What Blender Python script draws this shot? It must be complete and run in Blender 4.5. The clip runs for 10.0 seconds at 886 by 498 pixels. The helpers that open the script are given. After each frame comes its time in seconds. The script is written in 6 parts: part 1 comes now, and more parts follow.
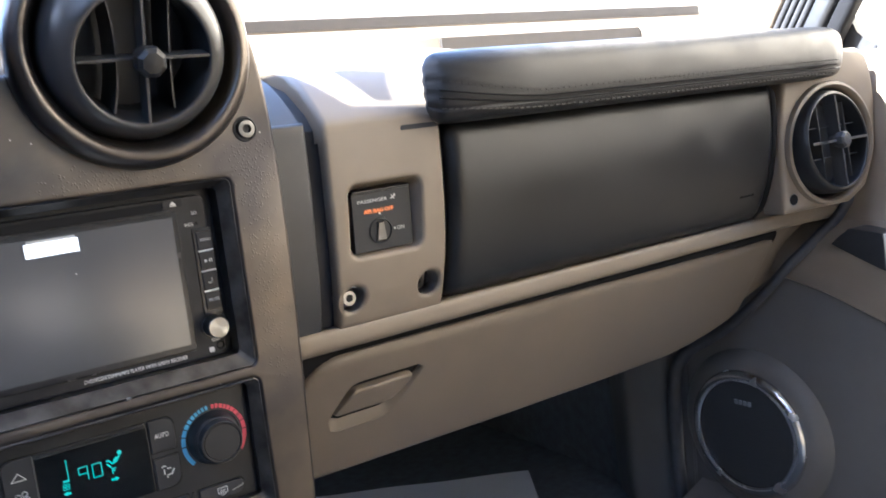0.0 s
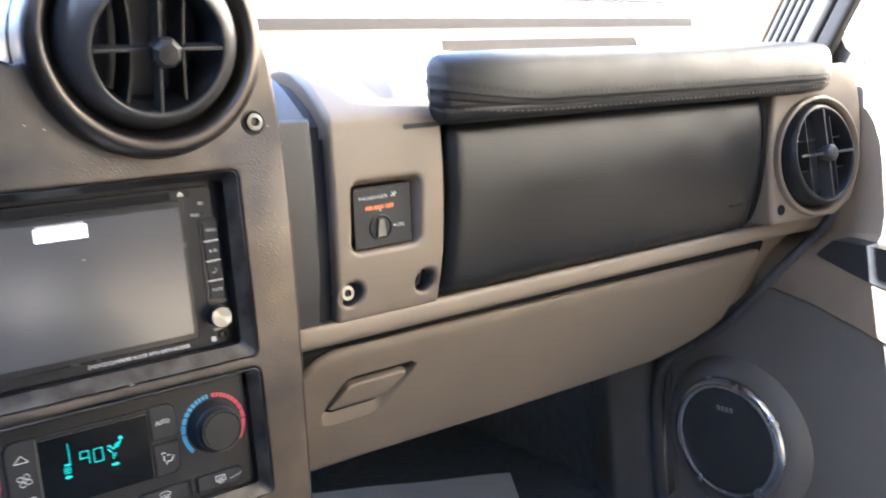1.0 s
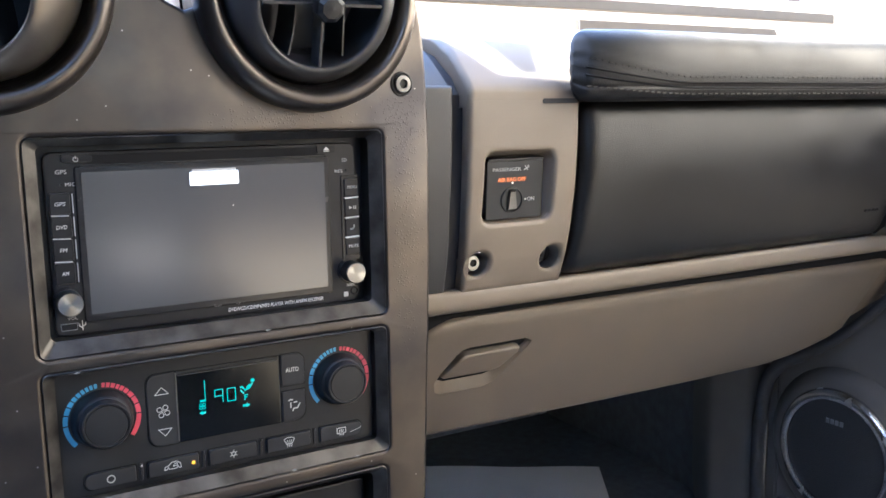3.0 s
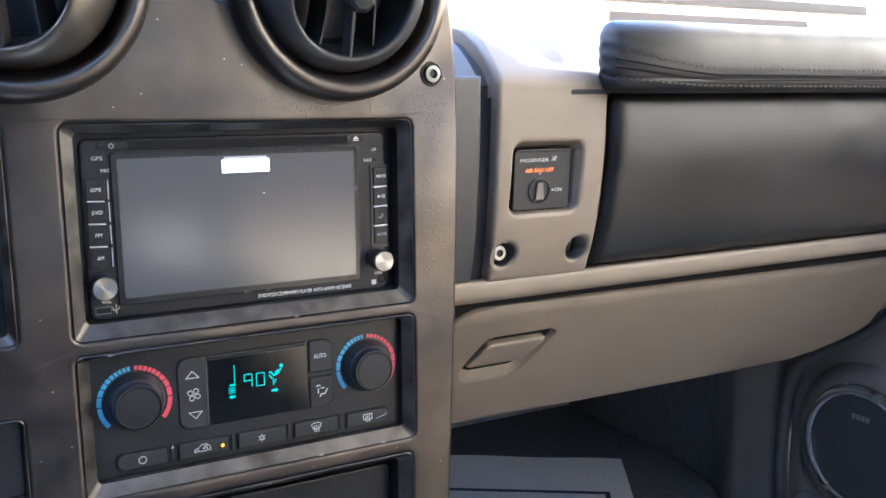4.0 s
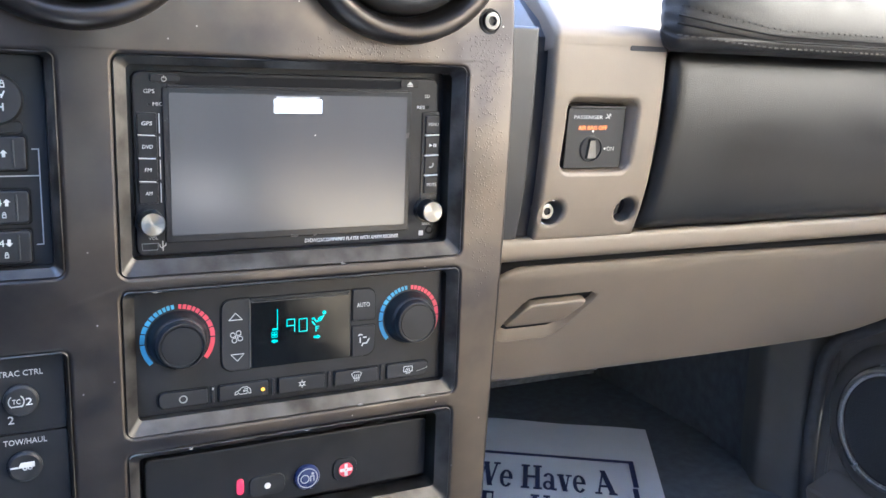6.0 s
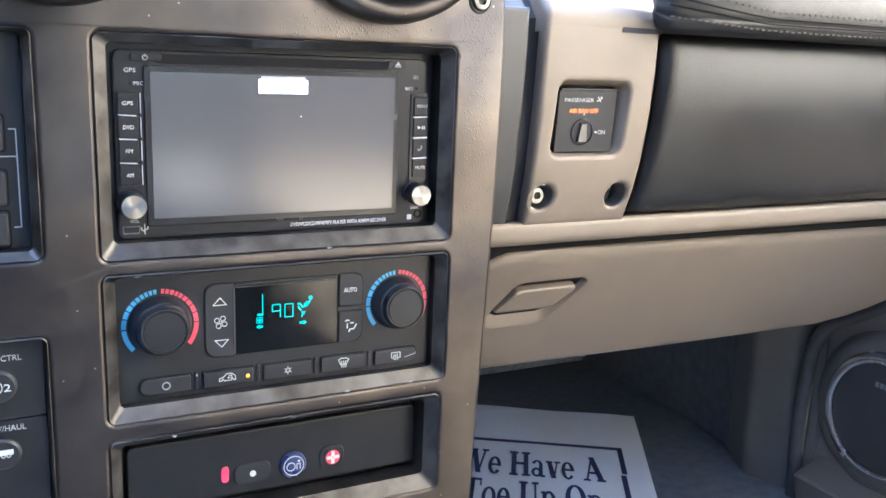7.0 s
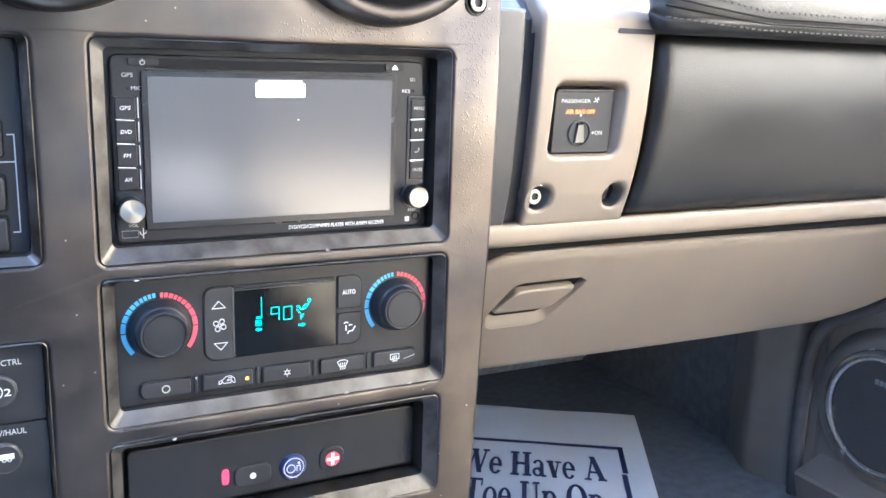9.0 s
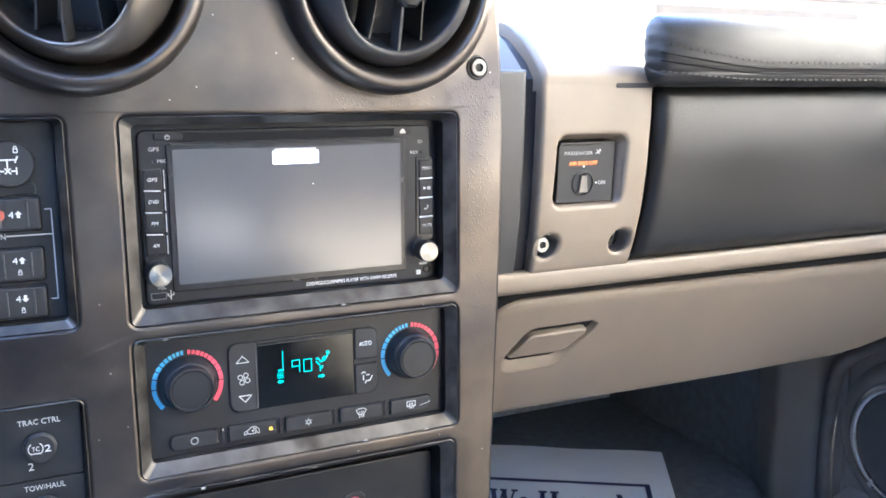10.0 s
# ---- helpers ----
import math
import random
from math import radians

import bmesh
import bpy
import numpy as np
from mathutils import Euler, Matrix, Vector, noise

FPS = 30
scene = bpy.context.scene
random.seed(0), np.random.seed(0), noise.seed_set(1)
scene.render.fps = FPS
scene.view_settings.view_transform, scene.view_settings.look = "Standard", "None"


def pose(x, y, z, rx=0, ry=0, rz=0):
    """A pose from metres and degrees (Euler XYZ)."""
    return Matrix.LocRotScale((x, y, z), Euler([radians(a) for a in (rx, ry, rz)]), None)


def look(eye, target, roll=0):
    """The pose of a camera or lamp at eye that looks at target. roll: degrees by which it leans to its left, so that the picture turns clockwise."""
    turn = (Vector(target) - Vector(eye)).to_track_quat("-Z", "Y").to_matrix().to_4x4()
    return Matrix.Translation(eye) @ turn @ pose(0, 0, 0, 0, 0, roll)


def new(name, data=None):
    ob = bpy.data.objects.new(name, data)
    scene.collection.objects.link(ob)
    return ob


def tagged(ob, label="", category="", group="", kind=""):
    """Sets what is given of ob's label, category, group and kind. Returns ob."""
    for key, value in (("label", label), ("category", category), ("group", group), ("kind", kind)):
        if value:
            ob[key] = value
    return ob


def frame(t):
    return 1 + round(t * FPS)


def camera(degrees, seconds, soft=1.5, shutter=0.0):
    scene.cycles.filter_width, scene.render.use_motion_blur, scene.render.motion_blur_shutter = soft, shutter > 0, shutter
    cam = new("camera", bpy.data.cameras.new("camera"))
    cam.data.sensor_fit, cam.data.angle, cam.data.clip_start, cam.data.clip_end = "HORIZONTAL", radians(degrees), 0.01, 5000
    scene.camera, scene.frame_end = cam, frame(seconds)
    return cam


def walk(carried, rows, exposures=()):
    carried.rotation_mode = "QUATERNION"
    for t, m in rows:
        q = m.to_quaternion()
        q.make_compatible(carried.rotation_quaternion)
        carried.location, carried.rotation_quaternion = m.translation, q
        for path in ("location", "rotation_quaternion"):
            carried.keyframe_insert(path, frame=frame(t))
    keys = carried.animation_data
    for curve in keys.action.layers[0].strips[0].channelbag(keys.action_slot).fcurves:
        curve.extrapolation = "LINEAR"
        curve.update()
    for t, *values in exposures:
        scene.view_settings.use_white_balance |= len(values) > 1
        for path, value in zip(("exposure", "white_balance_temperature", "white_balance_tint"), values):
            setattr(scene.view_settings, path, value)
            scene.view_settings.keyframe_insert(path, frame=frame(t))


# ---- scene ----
cam = camera(53.4, 10.0, shutter=0.5)
ROWS = [
    (0.0, -0.0914, -0.4977, 0.6807, 81.19, 6.30, -35.25),
    (0.5, -0.0909, -0.4891, 0.6766, 80.24, 4.79, -36.83),
    (1.0, -0.1085, -0.4988, 0.6787, 81.41, 4.56, -36.29),
    (1.5, -0.1363, -0.5053, 0.6797, 85.27, 3.21, -31.78),
    (2.0, -0.1275, -0.4880, 0.6720, 83.22, 2.17, -30.67),
    (2.5, -0.1317, -0.4843, 0.6669, 81.82, 1.21, -30.51),
    (4.0, -0.1386, -0.4873, 0.6667, 80.56, 0.42, -28.35),
    (4.5, -0.1452, -0.4822, 0.6638, 80.19, -0.40, -27.39),
    (5.0, -0.1477, -0.4751, 0.6587, 79.51, -1.35, -26.74),
    (5.5, -0.1485, -0.4726, 0.6570, 78.75, -1.92, -26.33),
    (7.0, -0.1444, -0.4639, 0.6528, 77.52, -2.25, -27.12),
    (7.5, -0.1415, -0.4585, 0.6497, 76.91, -2.42, -27.60),
    (8.0, -0.1427, -0.4668, 0.6542, 76.89, -2.16, -27.75),
    (8.5, -0.1437, -0.4670, 0.6546, 77.42, -1.98, -27.47),
    (9.0, -0.1436, -0.4660, 0.6542, 77.52, -1.84, -27.16),
    (9.5, -0.1431, -0.4916, 0.6679, 78.56, -0.28, -26.57),
    (10.0, -0.1443, -0.4946, 0.6686, 79.96, 0.24, -25.59),
]
EXPOSURES = [(0.0, 4.02, 5520, 10), (0.5, 4.22, 5640, 10), (1.0, 4.54, 5560, 10), (1.5, 3.62, 5510, 10), (2.0, 3.46, 5480, 10), (2.5, 3.83, 5470, 10), (4.0, 4.45, 5270, 10), (5.5, 4.82, 5240, 9), (7.0, 5.02, 5310, 9), (8.0, 5.6, 5330, 9), (9.5, 5.46, 5200, 9), (10.0, 5.22, 5200, 9)]
PATH = [(t, pose(*p)) for t, *p in ROWS] + [(1.2, look((-0.126, -0.508, 0.678), (1.007, 1.128, 0.483), -4.5)), (1.7, look((-0.130, -0.500, 0.676), (0.869, 1.222, 0.488), -3.1))]
walk(cam, sorted(PATH, key=lambda row: row[0]), EXPOSURES)

# ---- world, sun ----
SUN = Vector((-0.69, 0.055, 0.71)).normalized()  # towards the sun: high on the driver's side, a little ahead
world = bpy.data.worlds.new("world")
scene.world = world
world.use_nodes = True
wn = world.node_tree.nodes
sky = wn.new("ShaderNodeTexSky")
sky.sky_type, sky.sun_disc = "NISHITA", False
sky.sun_elevation = math.asin(SUN.z)
sky.sun_rotation = math.atan2(SUN.x, SUN.y)
wn["Background"].inputs[1].default_value = 0.15
world.node_tree.links.new(sky.outputs[0], wn["Background"].inputs[0])
sun = new("sun", bpy.data.lights.new("sun", "SUN"))
sun.data.energy, sun.data.angle, sun.data.color = 5.0, radians(0.5), (1.0, 0.93, 0.82)
sun.matrix_world = look((0, 0, 5), tuple(Vector((0, 0, 5)) - SUN))


# ---- materials ----
def material(name, base, rough=0.5, metal=0.0, var=0.12, scale=30.0, grain=0.0, grain_scale=900.0, spec=0.5, coat=0.0, cells=False):
    m = bpy.data.materials.new(name)
    m.use_nodes = True
    n, l = m.node_tree.nodes, m.node_tree.links
    b = n["Principled BSDF"]
    b.inputs["Roughness"].default_value, b.inputs["Metallic"].default_value = rough, metal
    b.inputs["Specular IOR Level"].default_value, b.inputs["Coat Weight"].default_value = spec, coat
    co = n.new("ShaderNodeTexCoord")
    b.inputs["Base Color"].default_value = (*base, 1)
    if var:
        tex = n.new("ShaderNodeTexNoise")
        tex.inputs["Scale"].default_value, tex.inputs["Detail"].default_value = scale, 6
        l.new(co.outputs["Object"], tex.inputs["Vector"])
        mix = n.new("ShaderNodeMix")
        mix.data_type = "RGBA"
        mix.inputs["A"].default_value = (*[c * (1 - var) for c in base], 1)
        mix.inputs["B"].default_value = (*[c * (1 + var) for c in base], 1)
        spread = n.new("ShaderNodeMapRange")
        spread.inputs["From Min"].default_value, spread.inputs["From Max"].default_value = 0.33, 0.67
        l.new(tex.outputs["Fac"], spread.inputs["Value"])
        l.new(spread.outputs["Result"], mix.inputs["Factor"])
        l.new(mix.outputs["Result"], b.inputs["Base Color"])
        rr = n.new("ShaderNodeMapRange")
        rr.inputs["To Min"].default_value, rr.inputs["To Max"].default_value = max(rough - min(0.08, var * 0.6), 0.02), min(rough + min(0.08, var * 0.6), 1)
        l.new(spread.outputs["Result"], rr.inputs["Value"])
        l.new(rr.outputs["Result"], b.inputs["Roughness"])
    if grain:
        g = n.new("ShaderNodeTexVoronoi" if cells else "ShaderNodeTexNoise")
        g.inputs["Scale"].default_value = grain_scale
        l.new(co.outputs["Object"], g.inputs["Vector"])
        bump = n.new("ShaderNodeBump")
        bump.inputs["Strength"].default_value, bump.inputs["Distance"].default_value = grain, 0.0006
        l.new(g.outputs["Distance" if cells else "Fac"], bump.inputs["Height"])
        l.new(bump.outputs["Normal"], b.inputs["Normal"])
    return m


def glow(name, colour, strength, base=(0.02, 0.02, 0.02)):
    m = bpy.data.materials.new(name)
    m.use_nodes = True
    b = m.node_tree.nodes["Principled BSDF"]
    b.inputs["Base Color"].default_value = (*base, 1)
    b.inputs["Emission Color"].default_value, b.inputs["Emission Strength"].default_value = (*colour, 1), strength
    return m


def bubbled_paint():
    """Satin bronze-grey paint with blisters in two patches, and worn specks."""
    m = material("satin_bronze_paint", (0.134, 0.1235, 0.1115), 0.36, 0.95, 0.32, 14, 0.0)
    n, l = m.node_tree.nodes, m.node_tree.links
    b = n["Principled BSDF"]
    tone = b.inputs["Base Color"].links[0].from_node  # warm bronze where it is worn, cooler where it is whole
    tone.inputs["A"].default_value, tone.inputs["B"].default_value = (0.046, 0.0437, 0.0460, 1), (0.110, 0.096, 0.082, 1)
    co = n.new("ShaderNodeTexCoord")
    rub = n.new("ShaderNodeTexNoise")
    rub.inputs["Scale"].default_value, rub.inputs["Detail"].default_value, rub.inputs["Distortion"].default_value = 42, 8, 0.6
    l.new(co.outputs["Object"], rub.inputs["Vector"])
    sheen = n.new("ShaderNodeMapRange")
    sheen.inputs["From Min"].default_value, sheen.inputs["From Max"].default_value = 0.30, 0.70
    sheen.inputs["To Min"].default_value, sheen.inputs["To Max"].default_value = 0.29, 0.45
    l.new(rub.outputs["Fac"], sheen.inputs["Value"])
    l.new(sheen.outputs["Result"], b.inputs["Roughness"])
    vor = n.new("ShaderNodeTexVoronoi")
    vor.feature, vor.inputs["Scale"].default_value = "F1", 620
    l.new(co.outputs["Object"], vor.inputs["Vector"])
    dome = n.new("ShaderNodeMapRange")
    dome.interpolation_type = "SMOOTHSTEP"
    dome.inputs["From Min"].default_value, dome.inputs["From Max"].default_value = 0.40, 0.0
    l.new(vor.outputs["Distance"], dome.inputs["Value"])
    total = None
    for centre, size in (((0.117, 0, 0.664), (0.024, 0.06, 0.028)), ((0.040, 0, 0.665), (0.055, 0.06, 0.012)), ((0.118, 0, 0.59), (0.015, 0.06, 0.090))):
        mp = n.new("ShaderNodeMapping")
        mp.vector_type = "TEXTURE"
        mp.inputs["Location"].default_value, mp.inputs["Scale"].default_value = centre, size
        l.new(co.outputs["Object"], mp.inputs["Vector"])
        sph = n.new("ShaderNodeTexGradient")
        sph.gradient_type = "SPHERICAL"
        l.new(mp.outputs["Vector"], sph.inputs["Vector"])
        if total is None:
            total = sph.outputs["Fac"]
        else:
            add = n.new("ShaderNodeMath")
            add.operation, add.use_clamp = "ADD", True
            l.new(total, add.inputs[0]), l.new(sph.outputs["Fac"], add.inputs[1])
            total = add.outputs[0]
    patch = n.new("ShaderNodeTexNoise")
    patch.inputs["Scale"].default_value = 170
    l.new(co.outputs["Object"], patch.inputs["Vector"])
    mul = n.new("ShaderNodeMath")
    mul.operation = "MULTIPLY"
    l.new(total, mul.inputs[0]), l.new(patch.outputs["Fac"], mul.inputs[1])
    pick = n.new("ShaderNodeSeparateColor")
    l.new(vor.outputs["Color"], pick.inputs[0])
    some = n.new("ShaderNodeMath")
    some.operation = "MULTIPLY_ADD"
    some.inputs[1].default_value = -0.32
    l.new(pick.outputs[0], some.inputs[0]), l.new(mul.outputs[0], some.inputs[2])
    mul = some
    gate = n.new("ShaderNodeMapRange")
    gate.inputs["From Min"].default_value, gate.inputs["From Max"].default_value = 0.0, 0.05
    l.new(mul.outputs[0], gate.inputs["Value"])
    high = n.new("ShaderNodeMath")
    high.operation = "MULTIPLY"
    l.new(gate.outputs["Result"], high.inputs[0]), l.new(dome.outputs["Result"], high.inputs[1])
    fine = n.new("ShaderNodeTexNoise")
    fine.inputs["Scale"].default_value = 1600
    l.new(co.outputs["Object"], fine.inputs["Vector"])
    mad = n.new("ShaderNodeMath")
    mad.operation = "MULTIPLY_ADD"
    mad.inputs[1].default_value = 0.05
    l.new(fine.outputs["Fac"], mad.inputs[0]), l.new(high.outputs[0], mad.inputs[2])
    # pale dust specks
    dust = n.new("ShaderNodeTexVoronoi")
    dust.inputs["Scale"].default_value = 150
    l.new(co.outputs["Object"], dust.inputs["Vector"])
    rare = n.new("ShaderNodeSeparateColor")
    l.new(dust.outputs["Color"], rare.inputs[0])
    few = n.new("ShaderNodeMath")
    few.operation = "GREATER_THAN"
    few.inputs[1].default_value = 0.972
    l.new(rare.outputs[1], few.inputs[0])
    near = n.new("ShaderNodeMapRange")
    near.inputs["From Min"].default_value, near.inputs["From Max"].default_value = 0.085, 0.045
    l.new(dust.outputs["Distance"], near.inputs["Value"])
    speck = n.new("ShaderNodeMath")
    speck.operation = "MULTIPLY"
    l.new(few.outputs[0], speck.inputs[0]), l.new(near.outputs["Result"], speck.inputs[1])
    pale = n.new("ShaderNodeMix")
    pale.data_type = "RGBA"
    pale.inputs["B"].default_value = (0.34, 0.33, 0.32, 1)
    l.new(b.inputs["Base Color"].links[0].from_socket, pale.inputs["A"])
    l.new(speck.outputs[0], pale.inputs["Factor"])
    l.new(pale.outputs["Result"], b.inputs["Base Color"])
    dull = n.new("ShaderNodeMath")
    dull.operation = "MULTIPLY_ADD"
    dull.inputs[1].default_value, dull.inputs[2].default_value = -0.85, 0.95
    l.new(speck.outputs[0], dull.inputs[0])
    l.new(dull.outputs[0], b.inputs["Metallic"])
    bump = n.new("ShaderNodeBump")
    bump.inputs["Strength"].default_value, bump.inputs["Distance"].default_value = 1.0, 0.00020
    l.new(mad.outputs[0], bump.inputs["Height"])
    wavy = n.new("ShaderNodeTexNoise")  # the sheet is not quite flat
    wavy.inputs["Scale"].default_value, wavy.inputs["Detail"].default_value = 11, 0
    l.new(co.outputs["Object"], wavy.inputs["Vector"])
    sheet = n.new("ShaderNodeBump")
    sheet.inputs["Strength"].default_value, sheet.inputs["Distance"].default_value = 1.0, 0.009
    l.new(wavy.outputs["Fac"], sheet.inputs["Height"])
    l.new(sheet.outputs["Normal"], bump.inputs["Normal"])
    l.new(bump.outputs["Normal"], b.inputs["Normal"])
    return m


def glass(name, tint=(1, 1, 1)):
    m = bpy.data.materials.new(name)
    m.use_nodes = True
    n, l = m.node_tree.nodes, m.node_tree.links
    n.remove(n["Principled BSDF"])
    clear, gloss, mix = n.new("ShaderNodeBsdfTransparent"), n.new("ShaderNodeBsdfGlossy"), n.new("ShaderNodeMixShader")
    clear.inputs[0].default_value, gloss.inputs["Roughness"].default_value = (*tint, 1), 0.02
    mix.inputs[0].default_value = 0.05
    l.new(clear.outputs[0], mix.inputs[1]), l.new(gloss.outputs[0], mix.inputs[2])
    l.new(mix.outputs[0], n["Material Output"].inputs[0])
    return m


PAINT = bubbled_paint()
PAINT_EDGE = material("satin_bronze_edge", (0.074, 0.070, 0.065), 0.44, 0.95, 0.42, 62, 0.16, 420)
TAN = material("taupe_dash_plastic", (0.163, 0.133, 0.0985), 0.50, 0, 0.07, 25, 0.25, 1500)
TAN_DARK = material("taupe_door_plastic", (0.104, 0.099, 0.093), 0.55, 0, 0.06, 25, 0.25, 1500)
BLACK = material("black_plastic", (0.0135, 0.0142, 0.0158), 0.40, 0, 0.15, 60, 0.1, 1800, spec=0.28)
SOFT_BLACK = material("matte_black_plastic", (0.0165, 0.0172, 0.0188), 0.50, 0, 0.15, 60, 0.15, 1500, spec=0.32)
BRONZE_BALL = material("dark_bronze_ball", (0.150, 0.132, 0.112), 0.36, 0.9, 0.25, 30)
SATIN_BLACK = material("satin_black_ball", (0.032, 0.032, 0.033), 0.34, 0, 0.1, 50, 0.08, 1200, spec=0.4)
THROAT = material("vent_throat_plastic", (0.046, 0.047, 0.049), 0.6, 0, 0.1, 60)
DEEP = material("dark_gap", (0.011, 0.011, 0.012), 0.8, 0, 0.1, 80, spec=0.1)
SMOKED = material("smoked_display_glass", (0.005, 0.006, 0.007), 0.12, 0, 0.1, 40, spec=0.3)
RADIO_BLACK = material("radio_black_plastic", (0.014, 0.014, 0.0152), 0.38, 0, 0.15, 60, 0.08, 1500, spec=0.2)
GLOSS_BLACK = material("gloss_black_plastic", (0.015, 0.015, 0.0163), 0.22, 0, 0.1, 80, spec=0.28)
SEAL_GREY = material("grey_rubber_seal", (0.046, 0.049, 0.056), 0.7, 0, 0.2, 90, 0.2, 900)
RUBBER = material("black_rubber", (0.024, 0.024, 0.026), 0.75, 0, 0.2, 90, 0.2, 900)
LEATHER = material("black_leather", (0.0085, 0.0088, 0.0098), 0.43, 0, 0.16, 35, 0.25, 2200, spec=0.36, cells=True)
AIRBAG = material("black_vinyl", (0.0070, 0.0073, 0.0080), 0.37, 0, 0.30, 24, 0.28, 1500, spec=0.40, cells=True)
THREAD = material("black_thread", (0.010, 0.0098, 0.0095), 0.7, 0, 0.2, 300)
WORN_THREAD = material("worn_thread", (0.046, 0.043, 0.040), 0.8, 0, 0.4, 220)
CHARCOAL = material("charcoal_plastic", (0.031, 0.031, 0.032), 0.5, 0, 0.1, 40, 0.2, 1500)
CHIP = material("bare_chip", (0.24, 0.235, 0.23), 0.6, 0.0, 0.2, 300)
BADGE = material("grey_badge_plastic", (0.14, 0.15, 0.16), 0.35, 0, 0.2, 200)
STRIP = material("brown_grey_strip", (0.075, 0.068, 0.062), 0.7, 0, 0.15, 40, 0.2, 900)
CARPET = material("charcoal_carpet", (0.105, 0.120, 0.136), 0.95, 0, 0.2, 60, 0.5, 700)
KICK = material("slate_kick_plastic", (0.100, 0.101, 0.098), 0.6, 0, 0.08, 25, 0.25, 1200)
BULKHEAD = material("slate_felt", (0.240, 0.265, 0.290), 0.95, 0, 0.25, 90, 0.8, 400)
UNDER_FELT = material("light_grey_felt", (0.46, 0.49, 0.53), 0.95, 0, 0.15, 90, 0.8, 400)
STEEL = material("brushed_steel", (0.15, 0.148, 0.145), 0.42, 1.0, 0.1, 200)
BRIGHT_STEEL = material("bright_steel", (0.37, 0.36, 0.34), 0.40, 1.0, 0.1, 200)
CHROME = material("satin_chrome", (0.48, 0.48, 0.49), 0.24, 1.0, 0.08, 40)
PAPER = material("white_paper", (0.87, 0.88, 0.90), 0.8, 0, 0.03, 15, 0.1, 300)
INK = material("navy_ink", (0.022, 0.032, 0.11), 0.7, 0, 0.1, 80)
WHITE = material("white_print", (0.50, 0.50, 0.49), 0.6, 0, 0.05, 200)
GREY_PRINT = material("grey_print", (0.36, 0.36, 0.36), 0.6, 0, 0.05, 200)
BLUE = material("blue_print", (0.06, 0.27, 0.46), 0.5, 0, 0.06, 200)
RED = material("red_print", (0.50, 0.05, 0.08), 0.5, 0, 0.06, 200)
NAVY = material("navy_button", (0.02, 0.03, 0.10), 0.3, 0, 0.1, 100)
CONE = material("speaker_mesh", (0.022, 0.025, 0.029), 0.7, 0, 0.2, 150, 0.8, 800, cells=True)
SEAT = material("taupe_seat_leather", (0.300, 0.242, 0.165), 0.55, 0, 0.08, 18, 0.3, 700, cells=True)
BENCH = material("pale_bench_leather", (0.25, 0.23, 0.205), 0.55, 0, 0.08, 18, 0.3, 700, cells=True)
HEADLINER = material("grey_headliner", (0.28, 0.265, 0.25), 0.9, 0, 0.06, 30, 0.3, 900)
STUCCO = material("cream_stucco", (0.62, 0.525, 0.39), 0.9, 0, 0.08, 1.2, 0.4, 60)
DARK_TRIM = material("charcoal_cabin_trim", (0.055, 0.053, 0.051), 0.85, 0, 0.15, 12, 0.3, 400)
GROUND = material("pale_concrete", (0.42, 0.40, 0.37), 0.9, 0, 0.2, 0.6)
CAR_WHITE = material("white_car_paint", (0.75, 0.75, 0.74), 0.25, 0, 0.02, 3, coat=0.5)
TYRE = material("tyre_rubber", (0.03, 0.03, 0.03), 0.8, 0, 0.2, 20)
VENT_GREY = material("blue_grey_paint", (0.055, 0.060, 0.075), 0.6, 0, 0.1, 6)
PALE_GREEN = material("pale_green_glass", (0.13, 0.19, 0.10), 0.15, 0, 0.05, 10)
DISPLAY = glow("teal_display_light", (0.006, 0.60, 0.50), 0.065)
AMBER = glow("amber_lamp", (1.0, 0.42, 0.02), 0.12)
ORANGE = glow("orange_lamp", (1.0, 0.22, 0.03), 0.08)
DRIVE_LAMP = glow("red_orange_lamp", (1.0, 0.11, 0.02), 0.022)
RED_LAMP = glow("red_lamp", (0.9, 0.03, 0.10), 0.05)
FAINT = glow("faint_screen_text", (0.80, 0.86, 1.0), 0.10)
SCREEN_WHITE = glow("screen_white", (1.0, 1.0, 1.0), 0.16)
SCREEN = material("screen_film", (0.03, 0.03, 0.032), 0.15, 0, 0, spec=0.70)
_s = SCREEN.node_tree.nodes["Principled BSDF"]
_s.inputs["Emission Color"].default_value, _s.inputs["Emission Strength"].default_value = (0.92, 0.95, 1.0, 1), 0.0017
WINDOW_GLASS = glass("window_glass")


# ---- mesh helpers ----
def empty(name, loc, label, category, group="", kind=""):
    e = new(name)
    e.location, e.empty_display_size = loc, 0.02
    return tagged(e, label, category, group, kind)


def part(name, bm, mat, parent=None, label="", angle=38):
    bmesh.ops.recalc_face_normals(bm, faces=bm.faces[:])
    me = bpy.data.meshes.new(name)
    bm.to_mesh(me)
    bm.free()
    return link(name, me, mat, parent, label, angle)


def link(name, me, mat, parent=None, label="", angle=38, weighted=True):
    me.materials.clear()
    me.materials.append(mat)
    me.shade_smooth()
    me.set_sharp_from_angle(angle=radians(angle))
    ob = new(name, me)
    if weighted:
        mod = ob.modifiers.new("even_normals", "WEIGHTED_NORMAL")
        mod.weight, mod.keep_sharp = 100, True
    if parent is not None:
        ob.parent = parent
        if parent.type == "EMPTY":
            ob.matrix_parent_inverse = Matrix.Translation(-parent.location)
    if label:
        tagged(ob, label)
    return ob


